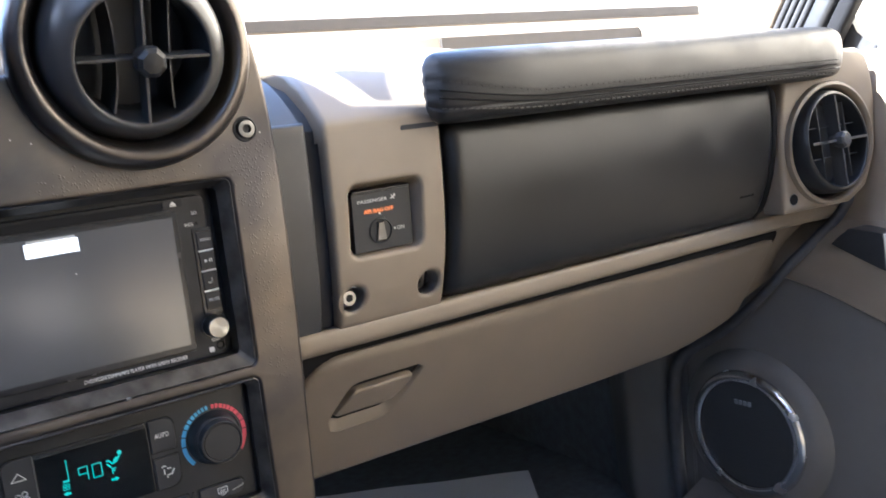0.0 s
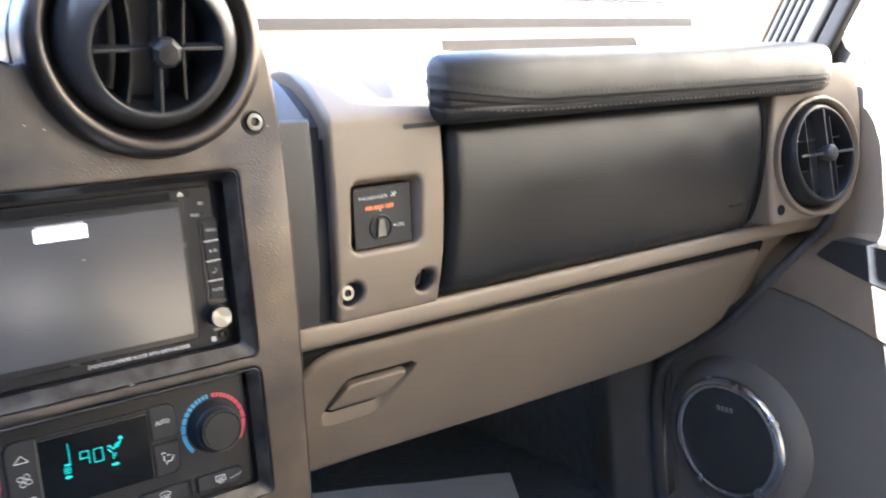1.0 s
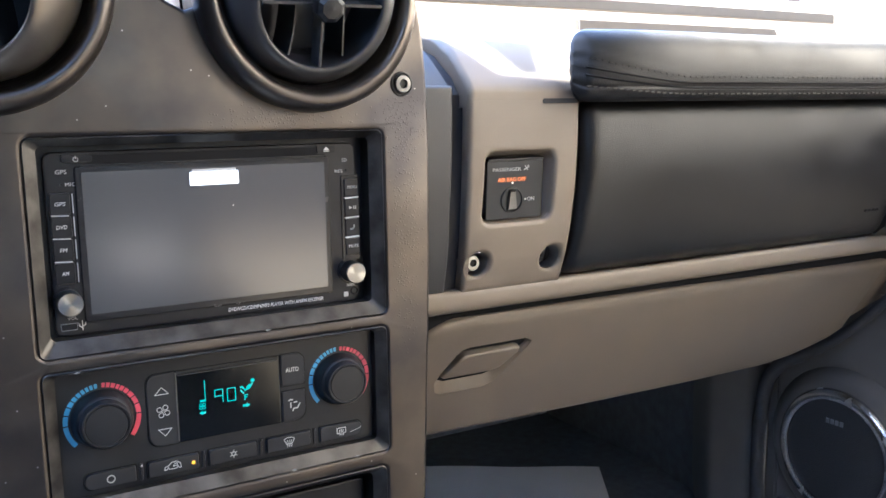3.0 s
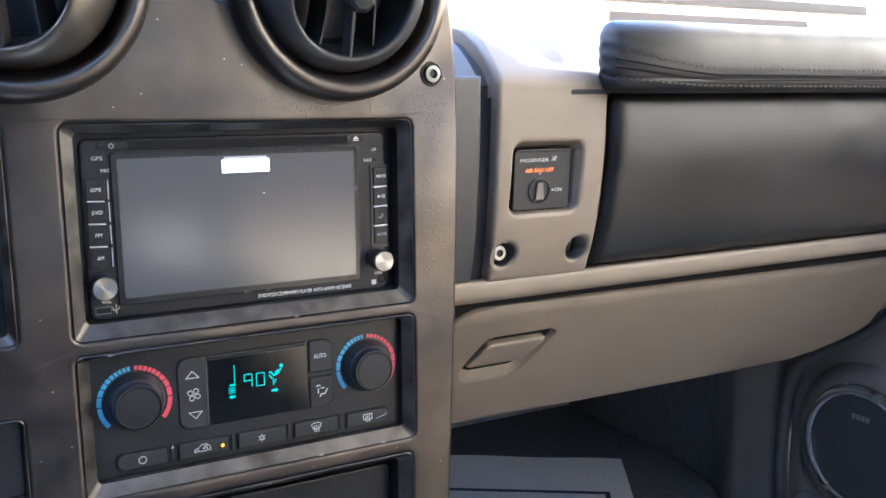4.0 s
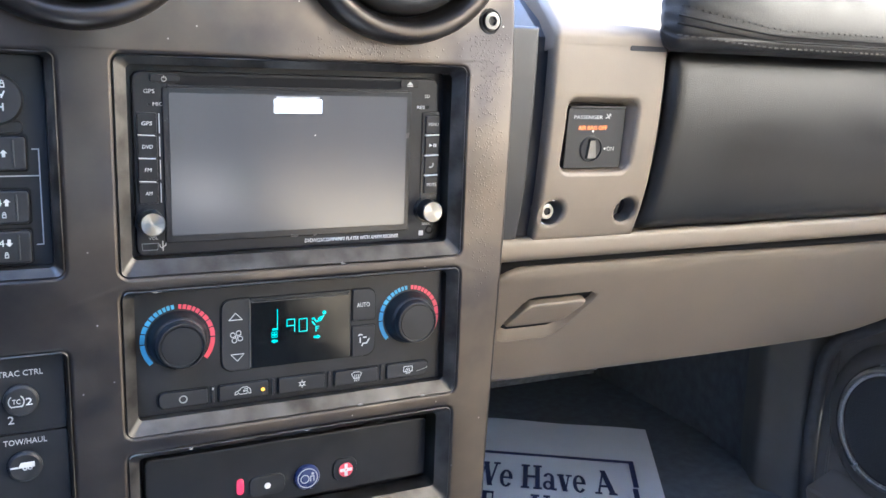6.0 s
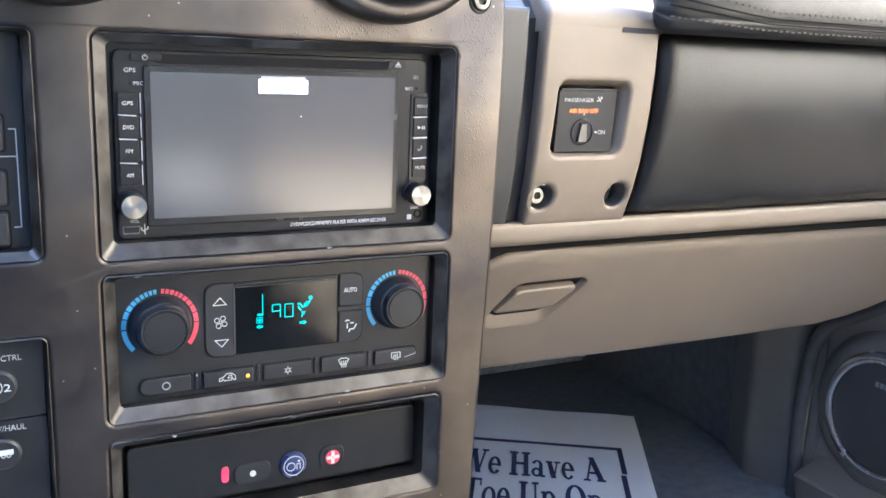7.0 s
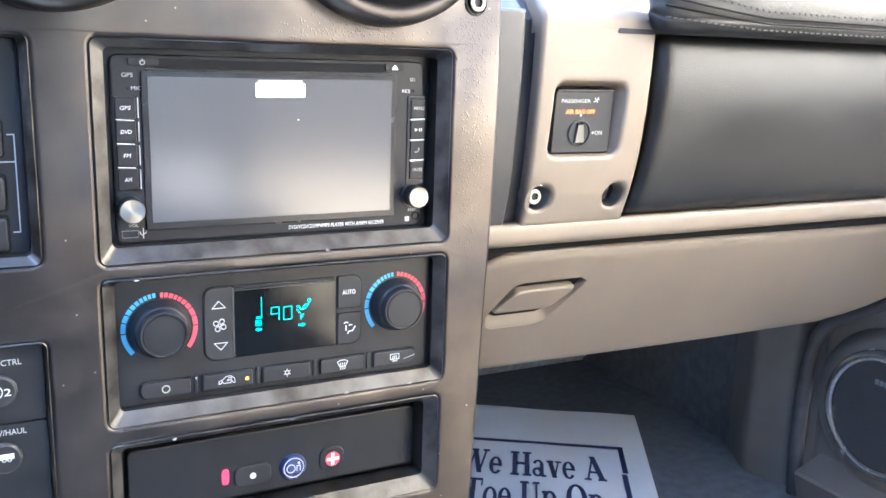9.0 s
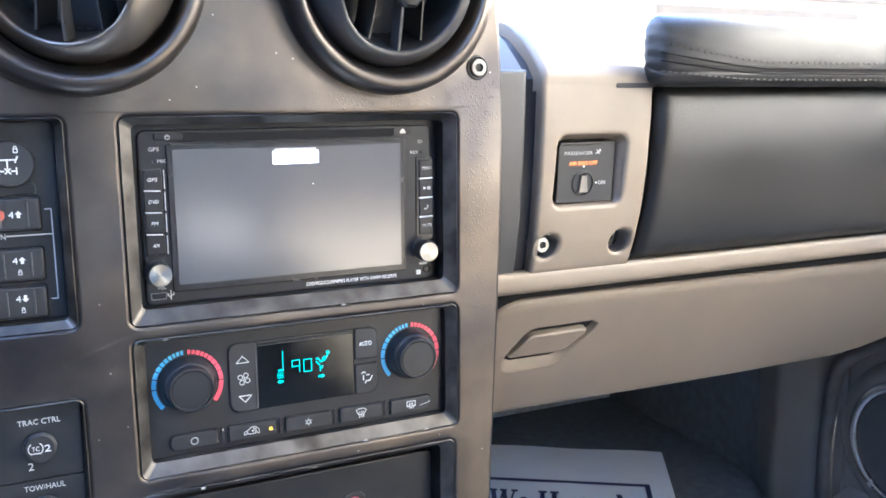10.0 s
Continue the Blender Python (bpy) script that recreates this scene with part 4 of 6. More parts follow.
# ---- lower switch panel ----
LY = 0.0158
low = empty("switch_panel", (0.002, 0.02, 0.389), "black blank-off panel with a red lamp and three buttons", "switch panel")
part("recess_plate", rbox(0.0020, 0.41375, 0.1848, 0.0513, 0.003, 0.0240, 0.040, 0.0006), SOFT_BLACK, low)
part("faceplate", rbox(0.0020, 0.4115, 0.1775, 0.0405, 0.004, LY, 0.030, 0.0016), BLACK, low)
part("lens", rbox(0, 0, 0.0044, 0.0102, 0.0022, LY - 0.0006, LY + 0.002, 0.0005, m=pose(-0.0322, 0, 0.4058, 0, 0, 0)), RED_LAMP, low, "lit red lamp lens")
b = part("button", rbox(-0.0160, 0.4042, 0.0225, 0.0130, 0.0045, LY - 0.0014, LY + 0.003, 0.0012), SOFT_BLACK, low)
solid([[(-0.0160 + p, 0.4042 + q) for p, q in ring_pts(0.0019, 14)[:-1]]], LY - 0.0015, WHITE, b, "dot")
b = part("blue_button", lathe([(0.0083, 0.001), (0.0082, -0.0012), (0.0074, -0.0022), (0.0, -0.0024)], (0.0090, LY, 0.4048), 36), NAVY, low, "round navy button with a white ring mark")
strokes([ring_pts(0.0062, 28), ring_pts(0.0026, 14, -0.0018, -0.0004), [(0.0019, -0.0022), (0.0019, 0.0010), (0.0040, 0.0010), (0.0040, -0.0022)]], 0.0090, 0.4048, LY - 0.0025, 1.0, 0.0005, WHITE, b)
solid([[(0.0122 + p, 0.4075 + q) for p, q in ring_pts(0.0009, 5)[:-1]]], LY - 0.0025, WHITE, b)
b = part("emergency_button", rbox(0.0340, 0.4055, 0.0160, 0.0155, 0.0055, LY - 0.0012, LY + 0.003, 0.0011, dish=0.0004), BLACK, low)
solid([[(0.0343 + p, 0.4055 + q) for p, q in ring_pts(0.0047, 18)[:-1]]], LY - 0.0015, RED, b, "red_disc")
strokes([[(-0.0033, 0), (-0.0012, 0)], [(0.0012, 0), (0.0033, 0)], [(0, -0.0033), (0, -0.0012)], [(0, 0.0012), (0, 0.0033)]], 0.0343, 0.4055, LY - 0.0018, 1.0, 0.0020, WHITE, b, "cross")
# round socket below
sock = empty("power_socket", (0.064, 0.0, 0.355), "round black power socket cap in the console", "power socket")
part("rim", lathe([(0.0180, 0.002), (0.0178, -0.003), (0.0160, -0.005), (0.0145, -0.003), (0.0140, 0.001), (0.0, 0.002)], (0.064, 0.0, 0.3545), 40), BLACK, sock)

# ---- drive-mode switches ----
SY = 0.0118
drive = empty("drive_switches", (-0.156, 0.02, 0.550), "black drive-mode switch block with white lock symbols", "switch panel")
part("faceplate", rbox(-0.1562, 0.60275, 0.0573, 0.1053, 0.002, SY, 0.035, 0.0006), BLACK, drive)
rb = part("round_button", lathe([(0.0126, 0.001), (0.0124, -0.0026), (0.0112, -0.0040), (0.0, -0.0036)], (-0.1497, SY, 0.6336), 48), SOFT_BLACK, drive, "round black differential-lock button")
part("button_skirt", rbox(-0.1545, 0.6202, 0.0325, 0.0060, 0.002, SY - 0.0008, SY + 0.003, 0.0008), BLACK, drive)
strokes(LOCK, -0.1464, 0.6412, SY - 0.0040, 0.0018, 0.0005, WHITE, rb)
strokes([[(-1, 0.5), (1, 0.5)], [(-1.2, 0.2), (-0.9, 0.9)], [(0.9, 0.2), (1.2, 0.9)], [(0, 0.5), (0, -0.6)], [(-1, -0.9), (-0.45, -0.9)], [(0.45, -0.9), (1, -0.9)], [(-0.3, -0.6), (0.3, -1.2)], [(0.3, -0.6), (-0.3, -1.2)], [(-1, -0.5), (-1, -1.3)], [(1, -0.5), (1, -1.3)]], -0.1506, 0.6338, SY - 0.0040, 0.0041, 0.0007, WHITE, rb)
for z, up, lock in ((0.6075, 1, False), (0.5808, 1, True), (0.5605, -1, True)):
    part("button_well", rbox(-0.1575, z, 0.0425, 0.0190, 0.002, SY - 0.0001, SY + 0.002, 0.0003), DEEP, drive)
    b = part("button", rbox(-0.1575, z, 0.0405, 0.0170, 0.0018, SY - 0.0034, SY + 0.003, 0.0016), SOFT_BLACK, drive)
    for rx in (-0.1432, -0.1562):
        part("rib", rbox(rx, z, 0.0009, 0.0130, 0.0003, SY - 0.0039, SY, 0.0003), CHARCOAL, b)
    zo = z + (0.0025 if lock else 0)
    words("4", -0.1510, zo, SY - 0.0035, 0.0025, 0.0034, WHITE, b)
    solid([[(-0.1476 + p * 0.0017, zo + q * up * 0.0017) for p, q in ((-0.45, -1), (0.45, -1), (0.45, 0.1), (1, 0.1), (0, 1.1), (-1, 0.1), (-0.45, 0.1))]], SY - 0.0036, WHITE, b, "arrow")
    if lock:
        strokes(LOCK, -0.1490, z - 0.0036, SY - 0.0036, 0.0015, 0.00045, WHITE, b)
    else:
        part("lamp", rbox(-0.1558, z, 0.0034, 0.0048, 0.0016, SY - 0.0037, SY, 0.0004), DRIVE_LAMP, b, "lit orange indicator")
strokes([[(-0.1348, 0.6093), (-0.1318, 0.6093), (-0.1318, 0.5610), (-0.1348, 0.5610)], [(-0.1318, 0.5960), (-0.1540, 0.5960)]], 0, 0, SY - 0.0002, 1.0, 0.0006, GREY_PRINT, drive, "bracket_line")
words("N", -0.1556, 0.5958, SY - 0.0002, 0.0022, 0.0028, GREY_PRINT, drive)

trac = empty("traction_switches", (-0.156, 0.01, 0.392), "black panel with traction control and tow haul buttons", "switch panel")
TY = 0.0040
part("faceplate", rbox(-0.1558, 0.4842, 0.0598, 0.0408, 0.002, TY, 0.03, 0.0005), BLACK, trac)
part("faceplate", rbox(-0.1558, 0.4276, 0.0598, 0.0710, 0.002, TY, 0.03, 0.0005), BLACK, trac)
words("TRAC CTRL", -0.1465, 0.4962, TY - 0.0001, 0.0210, 0.0030, GREY_PRINT, trac)
words("TOW/HAUL", -0.1462, 0.4590, TY - 0.0001, 0.0205, 0.0030, GREY_PRINT, trac)
words("2", -0.1522, 0.4714, TY - 0.0001, 0.0028, 0.0042, GREY_PRINT, trac)
for z in (0.4818, 0.4455):
    b = part("button", lathe([(0.0085, 0.0005), (0.0083, -0.0014), (0.0070, -0.0024), (0.0, -0.0020)], (-0.1470, TY, z), 40), SOFT_BLACK, trac)
    if z > 0.46:
        words("TC", -0.1492, z, TY - 0.0024, 0.0038, 0.0026, WHITE, b)
        strokes([ring_pts(0.0036, 8, -0.0022, 0, 130, 230), ring_pts(0.0036, 8, -0.0022, 0, -50, 50), [(-0.0045, -0.0026), (0, -0.0026)]], -0.1470, z, TY - 0.0024, 1.0, 0.0005, WHITE, b)
        words("2", -0.1433, z - 0.0004, TY - 0.0024, 0.0032, 0.0038, WHITE, b)
    else:
        solid([[(-0.1505, z), (-0.1425, z), (-0.1425, z + 0.0028), (-0.1490, z + 0.0028)], [(-0.1540, z), (-0.1505, z), (-0.1505, z + 0.0008), (-0.1540, z + 0.0008)]], TY - 0.0024, WHITE, b)
        strokes([ring_pts(0.0009, 8, -0.0002, 0), ring_pts(0.0009, 8, 0.0022, 0)], -0.1470, z - 0.0004, TY - 0.0024, 1.0, 0.0006, WHITE, b)

# ---- passenger dash ----
# charcoal cheek between console and column
cheek = empty("dash_cheek", (0.146, 0.05, 0.535), "charcoal plastic filler beside the console panel", "dash trim")
me = plate([(0.118, 0.530), (0.1750, 0.530), (0.1720, 0.560), (0.1690, 0.600), (0.1680, 0.684), (0.118, 0.684)][::-1], [], 0.003, 0.03, 0.003)
link("face", hug_mesh(me), CHARCOAL, cheek)
part("top", sweep([(0.0262, 0.676), (0.0265, 0.6800), (0.0300, 0.6842), (0.040, 0.6930), (0.053, 0.7030), (0.068, 0.7125), (0.090, 0.7210), (0.12, 0.7280), (0.20, 0.741), (0.20, 0.68), (0.05, 0.670)], [(0.118, 0, 0, 1), (0.1660, 0, 0, 1), (0.1680, 0.002, -0.002, 1)]), CHARCOAL, cheek)
# Black filler puts the groove's shade into colour
tagged(part("dash_gap", sweep([(0.0600, 0.530), (0.040, 0.600), (0.036, 0.678), (0.045, 0.689), (0.070, 0.706), (0.12, 0.7215), (0.20, 0.734), (0.20, 0.53)], [(0.160, 0, 0, 1), (0.190, 0, 0, 1)]), RUBBER), "near-black filler standing for the shade in the gap beside the dash column", "dash trim")

column = empty("dash_column", (0.225, 0.046, 0.540), "taupe plastic dash column holding the airbag switch", "dash trim")
col_out = smooth_line([(0.1860, 0.5365), (0.1835, 0.560), (0.1810, 0.590), (0.1795, 0.630), (0.1790, 0.6810)], 4) + [(0.2725, 0.6810)] + smooth_line([(0.2728, 0.660), (0.2736, 0.620), (0.2742, 0.580), (0.2748, 0.5365)], 4)
SW_HOLE = [(0.2232 + x, 0.6134 + z) for x, z in rrect(0.0585, 0.0502, 0.007, 5)]
me = plate(col_out[::-1], [SW_HOLE, arc(0.1960, 0.5585, 0.0092, 0, 345, 23), arc(0.2600, 0.5580, 0.0092, 0, 345, 23)], 0.0, 0.012, 0.0035)
link("face", hug_mesh(me), TAN, column)
part("recess_wall", hug(rings(bmesh.new(), [[(0.2232 + x, y, 0.6134 + z) for x, z in rrect(w, h, 0.006, 5)] for w, h, y in ((0.0587, 0.0509, 0.0030), (0.0515, 0.0450, 0.0100), (0.0515, 0.0450, 0.020))], False, True), False), TAN, column)
for sx in (0.1960, 0.2600):
    part("screw_well", hug(lathe([(0.0088, 0.003), (0.0084, 0.016), (0.0, 0.0165)], (sx, 0.0, 0.5583), 28), False), TAN_DARK, column)
WELL = Matrix.Translation((0, dash_y(0.558), 0.0))
tagged(screw("hex_screw", 0.1960, 0.5585, 0.0085, 0.0056, m=WELL, hollow=0.5, mat=BRIGHT_STEEL), "bare steel hex socket screw sunk in the dash", "screw", "dash screws")
tagged(part("hex_screw", lathe([(0.0050, 0.004), (0.0046, 0.0), (0.0022, 0.0), (0.0020, 0.002), (0.0, 0.0022)], (0.2580, 0.0125, 0.5580), 20, m=WELL), BLACK), "dark screw deep in its hole in the dash", "screw", "dash screws")
top_prof = [(0.0225, 0.674), (0.0221, 0.6790), (0.0226, 0.6815), (0.0245, 0.6850), (0.0285, 0.6895), (0.037, 0.6980), (0.048, 0.7080), (0.066, 0.7180), (0.090, 0.7265), (0.12, 0.7330), (0.203, 0.7445), (0.203, 0.70), (0.04, 0.672)]
part("top", sweep(top_prof, [(0.1786, 0.0038, -0.0038, 1), (0.1793, 0.0018, -0.0018, 1), (0.1808, 0.0005, -0.0005, 1), (0.1830, 0, 0, 1), (0.360, 0, 0, 1)]), TAN, column)
part("pad_notch", rbox(0.2550, 0.6735, 0.0320, 0.0036, 0.0012, dash_y(0.67) - 0.0006, 0.05, 0.0005), RUBBER, column, "dark slit under the pad's corner")

# airbag switch
sw = empty("airbag_switch", (0.2200, 0.040, 0.590), "black passenger airbag key switch with orange lettering", "switch")
FLAT = Matrix.Translation((0.0030, dash_y(0.612) + 0.0060, 0.612)) @ Matrix.Rotation(radians(4.0), 4, "X")
part("faceplate", rbox(0.2198, -0.0008, 0.0480, 0.0418, 0.0015, 0.0, 0.010, 0.0006, m=FLAT), SOFT_BLACK, sw)
part("top_lip", rbox(0.2198, 0.0210, 0.0470, 0.0016, 0.0006, -0.0012, 0.010, 0.0006, m=FLAT), BLACK, sw)
KEY = -0.0001
words("PASSENGER", 0.2125, 0.0140, KEY, 0.0240, 0.0025, GREY_PRINT, sw, FLAT)
words("AIR BAG OFF", 0.2170, 0.0067, KEY, 0.0242, 0.0030, ORANGE, sw, FLAT, bold=0.02)
strokes([[(-0.0018, -0.0012), (0.0006, -0.0002), (0.0020, 0.0016)], [(-0.0010, 0.0014), (0.0012, -0.0014)], [(0.0012, 0.0016), (0.0022, 0.0004)]], 0.2290, 0.0146, KEY, 1.0, 0.0007, GREY_PRINT, sw, m=FLAT)
words("ON", 0.2338, -0.0080, KEY, 0.0062, 0.0030, GREY_PRINT, sw, FLAT)
for dx, dz in ((0.2290, -0.0080), (0.2175, 0.0043)):
    part("dot", lathe([(0.0008, 0.0002), (0.0007, -0.0002), (0.0, -0.0002)], (dx, KEY, dz), 10, m=FLAT), WHITE, sw)
lockc = part("lock_cylinder", lathe([(0.0094, 0.0006), (0.0092, -0.0008), (0.0086, -0.0010), (0.0082, 0.0002), (0.0, 0.0002)], (0.2172, KEY, -0.0080), 36, m=FLAT), BLACK, sw)
bm = bmesh.new()
rings(bm, [[(0.2172 + x * k, KEY + y, -0.0080 + z * k) for x, z in ((-0.0042, -0.0072), (0.0042, -0.0072), (0.0024, 0.0070), (-0.0024, 0.0070))] for k, y in ((1.0, 0.0), (0.85, -0.0020))], m=FLAT)
part("keyway", bm, STEEL, lockc, "steel key slot")

# airbag cover
cover = empty("airbag_cover", (0.47, 0.05, 0.545), "smooth black vinyl passenger airbag cover in the dash", "airbag cover")
COVER = (0.2785, 0.6670, 0.5400, 0.6745)
FACE = np.polyfit((0.535, 0.56, 0.58, 0.60, 0.62, 0.64, 0.66, 0.68), (0.0500, 0.0395, 0.0335, 0.0295, 0.0265, 0.0245, 0.0232, 0.0225), 3)


def cover_y(x, z):
    """The bulging skin: rolled over at its edges."""
    x0, x1, z0, z1 = COVER
    px, pz = abs(x - (x0 + x1) / 2) - (x1 - x0) / 2 + 0.010, abs(z - (z0 + z1) / 2) - (z1 - z0) / 2 + 0.010
    d = 0.010 - (math.hypot(max(px, 0), max(pz, 0)) + min(max(px, pz), 0))
    k = 1 - min(max(d / 0.013, 0.0), 1.0)
    v = (z - (z0 + z1) / 2) / ((z1 - z0) / 2)
    return float(np.polyval(FACE, z)) - 0.0045 * (1 - v * v) + 0.0105 * (1 - math.sqrt(1 - k * k))


def graded(lo, hi, n):
    rim = [0.0, 0.0004, 0.0013, 0.0026, 0.0044, 0.0066, 0.0095, 0.0130]
    return [lo + r for r in rim] + [lo + 0.013 + (hi - lo - 0.026) * i / n for i in range(1, n)] + [hi - r for r in rim[::-1]]


bm = bmesh.new()
gx, gz = graded(COVER[0], COVER[1], 30), graded(COVER[2], COVER[3], 18)
grid = []
for z in gz:
    dz = max(0.0, 0.010 - min(z - COVER[2], COVER[3] - z))
    inset = 0.010 - math.sqrt(max(0.010**2 - dz * dz, 0.0))
    mid, half = (COVER[0] + COVER[1]) / 2, (COVER[1] - COVER[0]) / 2
    row = [mid + (x - mid) * (half - inset) / half for x in gx]
    grid.append([bm.verts.new((x, cover_y(x, z), z)) for x in row])
for r0, r1 in zip(grid, grid[1:]):
    for a, b, c, d in zip(r0, r0[1:], r1[1:], r1):
        bm.faces.new((a, b, c, d))
bmesh.ops.recalc_face_normals(bm, faces=bm.faces[:])
me = bpy.data.meshes.new("skin")
bm.to_mesh(me)
bm.free()
link("skin", me, AIRBAG, cover, angle=80, weighted=False)
for k in range(4):
    bx, bz = 0.6235 + 0.0056 * k, 0.5690
    by = cover_y(bx, bz)
    part("embossed_mark", rbox(bx, bz, 0.0040, 0.0024, 0.0004, by - 0.0004, by + 0.004, 0.0002), DEEP, cover)
def cover_end(dx, n=18):
    """A line down the cover's far end, rounded into its corners."""
    out = []
    for i in range(n + 1):
        z = COVER[2] + 0.004 + (COVER[3] - COVER[2] - 0.008) * i / n
        d = max(0.0, 0.016 - min(z - COVER[2], COVER[3] - z))
        out.append((COVER[1] + dx - 0.016 + math.sqrt(max(0.016**2 - d * d, 0.0)), cover_y(COVER[1] - 0.02, z) + 0.007, z))
    return out


# Solid dark cord stands in for the shaded gap at this end
link("end_gap_shade", tube(cover_end(0.0035), 0.0048), DEEP, cover)
backing = part("dash_backing", hug(rbox(0.470, 0.609, 0.408, 0.146, 0.004, 0.014, 0.03, 0.001)), RUBBER)
tagged(backing, "black rubber seam round the airbag cover", "dash trim")

# padded leather roll above the airbag
pad = empty("dash_pad", (0.48, 0.05, 0.672), "stitched black leather padded roll on the dash", "dash pad")
PP = smooth_line([(0.030, 0.6735), (0.008, 0.6722), (-0.006, 0.6740), (-0.0118, 0.6795), (-0.0121, 0.6825), (-0.0137, 0.6855), (-0.0148, 0.6950), (-0.0142, 0.7070), (-0.0112, 0.7155), (-0.0040, 0.7208), (0.008, 0.7232), (0.030, 0.7250), (0.060, 0.7268), (0.090, 0.7275), (0.110, 0.7258)], 4) + [(0.116, 0.715), (0.112, 0.690), (0.07, 0.6735)]
st = [(0.2415 + 0.013 * (1 - math.cos(a)), 0.0, 0.0, 1 - 0.013 * (1 - math.sin(a)) / 0.032) for a in np.radians(np.arange(0, 90, 10))]
st += [(0.2545 + 0.006 * i, 0, 0, 1) for i in range(18)] + [(0.40, 0, 0, 1), (0.55, 0, 0, 1), (0.66, 0.0, 0, 1), (0.715, 0.002, 0, 0.995), (0.7350, 0.006, 0, 0.97), (0.7460, 0.010, 0, 0.93), (0.7520, 0.014, 0, 0.86), (0.7545, 0.018, 0, 0.75)]
roll = sweep(PP, st)
for v in roll.verts:  # the end is cut on the slant, running away from the driver
    v.co.x += 0.95 * max(0.0, v.co.y + 0.004) * min(max((0.36 - v.co.x) / 0.10, 0.0), 1.0)


def wrap(bm):
    """Carries the driver's end of the pad round a wide corner."""
    for v in bm.verts:
        f = min(max((0.335 - v.co.x) / 0.09, 0.0), 1.0) ** 2 * min(max((0.06 - v.co.y) / 0.04, 0.0), 1.0)
        v.co.y += 0.018 * f
        v.co.x += 0.014 * f
    return bm


def front_y(z):
    """The pad's front at a height."""
    front = [(q, p) for p, q in PP if p < 0.012 and q > 0.6745]
    return float(np.interp(z, [q for q, p in front], [p for q, p in front]))


def rise(x):
    return max(0.0, (0.345 - x) / 0.10) ** 1.4


for v in roll.verts:  # gathers in the leather towards the driver's end
    f = rise(v.co.x)
    if v.co.y < 0.02 and f > 0:
        h = (v.co.z - 0.675) / 0.05 - 0.32 * f
        v.co.y += 0.0008 * f * math.sin(34 * h) * math.exp(-9 * (h - 0.15) ** 2)
wrap(roll)
bmesh.ops.recalc_face_normals(roll, faces=roll.faces[:])
me = bpy.data.meshes.new("roll")
roll.to_mesh(me)
roll.free()
link("roll", me, LEATHER, pad, angle=70, weighted=False)
loose = random.Random(8)
for zz, up, mat, label in ((0.6772, 0.0065, WORN_THREAD, "row of worn grey stitches"), (0.6892, 0.0140, THREAD, "row of black stitches")):
    bm = bmesh.new()
    x = 0.250
    while x < 0.715:
        z = zz + up * rise(x) + loose.uniform(-0.0002, 0.0002)
        y = front_y(z)
        block(x, x + 0.0038 + loose.uniform(-0.0004, 0.0003), y - 0.0006, y + 0.0006, z - 0.0005, z + 0.0005, 0.0002, bm)
        x += 0.0058
    part("stitching", wrap(bm), mat, pad, label)
for sz, up in ((0.6815, 0.0095), (0.6850, 0.0115)):
    pts = [(0.2475 + 0.006 * i, sz + up * rise(0.2475 + 0.006 * i)) for i in range(79)]
    me = tube([(x, front_y(z) - 0.0001, z) for x, z in pts], 0.0007)
    bm = bmesh.new()
    bm.from_mesh(me)
    part("seam", wrap(bm), DEEP, pad)

# lip below the airbag
LIP = smooth_line([(0.080, 0.5396), (0.0545, 0.5394), (0.0506, 0.5386), (0.0492, 0.5364), (0.0490, 0.5320), (0.0498, 0.5270), (0.0528, 0.5230), (0.0600, 0.5208), (0.080, 0.5195)], 3)
lip = tagged(part("dash_lip", sweep(LIP + [(0.11, 0.53)], [(0.137, 0, 0, 1), (0.40, 0, 0, 1), (0.70, 0, 0, 1), (0.76, -0.004, 0, 1), (0.80, -0.012, 0, 1), (0.84, -0.022, 0, 1)]), TAN), "rounded taupe ledge along the dash", "dash trim")


def face_y(z):
    return 0.068 + max(0.0, 0.512 - z) * 0.62


def lower_skin(xs, top, bottom, d, name, parent, mat, depth=0.05):
    prof = [(0.020, 1.0), (0.0115, 0.994), (0.0058, 0.976), (0.0022, 0.945), (0.0005, 0.905), (0, 0.86), (0, 0.75), (0, 0.5), (0, 0.25), (0, 0.06), (0.002, 0.025), (0.008, 0.0), (depth, 0.0), (depth, 1.0)]
    loops = []
    for x in xs:
        t, b = top(x), bottom(x)
        loops.append([(x, face_y(b + (t - b) * f) + o + d(x), b + (t - b) * f) for o, f in prof])
    return part(name, rings(bmesh.new(), loops), mat, parent, angle=50)


def door_top(x):
    u = min(max(x - 0.1615, 0.0), 0.034)
    return 0.5147 - (0.034 - math.sqrt(max(0.034**2 - (0.034 - u) ** 2, 0.0))) - 0.004 * min(max((x - 0.35) / 0.38, 0), 1)


def dash_bottom(x):
    return 0.3937 - 0.0062 * min(max((x - 0.18) / 0.27, 0.0), 1.0) + (max(0.0, x - 0.61) ** 2) * 2.0


glove = empty("glove_box", (0.45, 0.14, 0.40), "closed taupe plastic glove box door with a recessed latch", "glove box")
xs = [0.1616 + 0.034 * (1 - math.cos(radians(90 * i / 8))) for i in range(9)] + [0.22, 0.30, 0.40, 0.50, 0.58, 0.62, 0.66, 0.69, 0.715, 0.730, 0.738, 0.742]
glove_door = lower_skin(xs, door_top, dash_bottom, lambda x: 0.010 * max(0, (x - 0.715) / 0.027) ** 2, "door", glove, TAN)
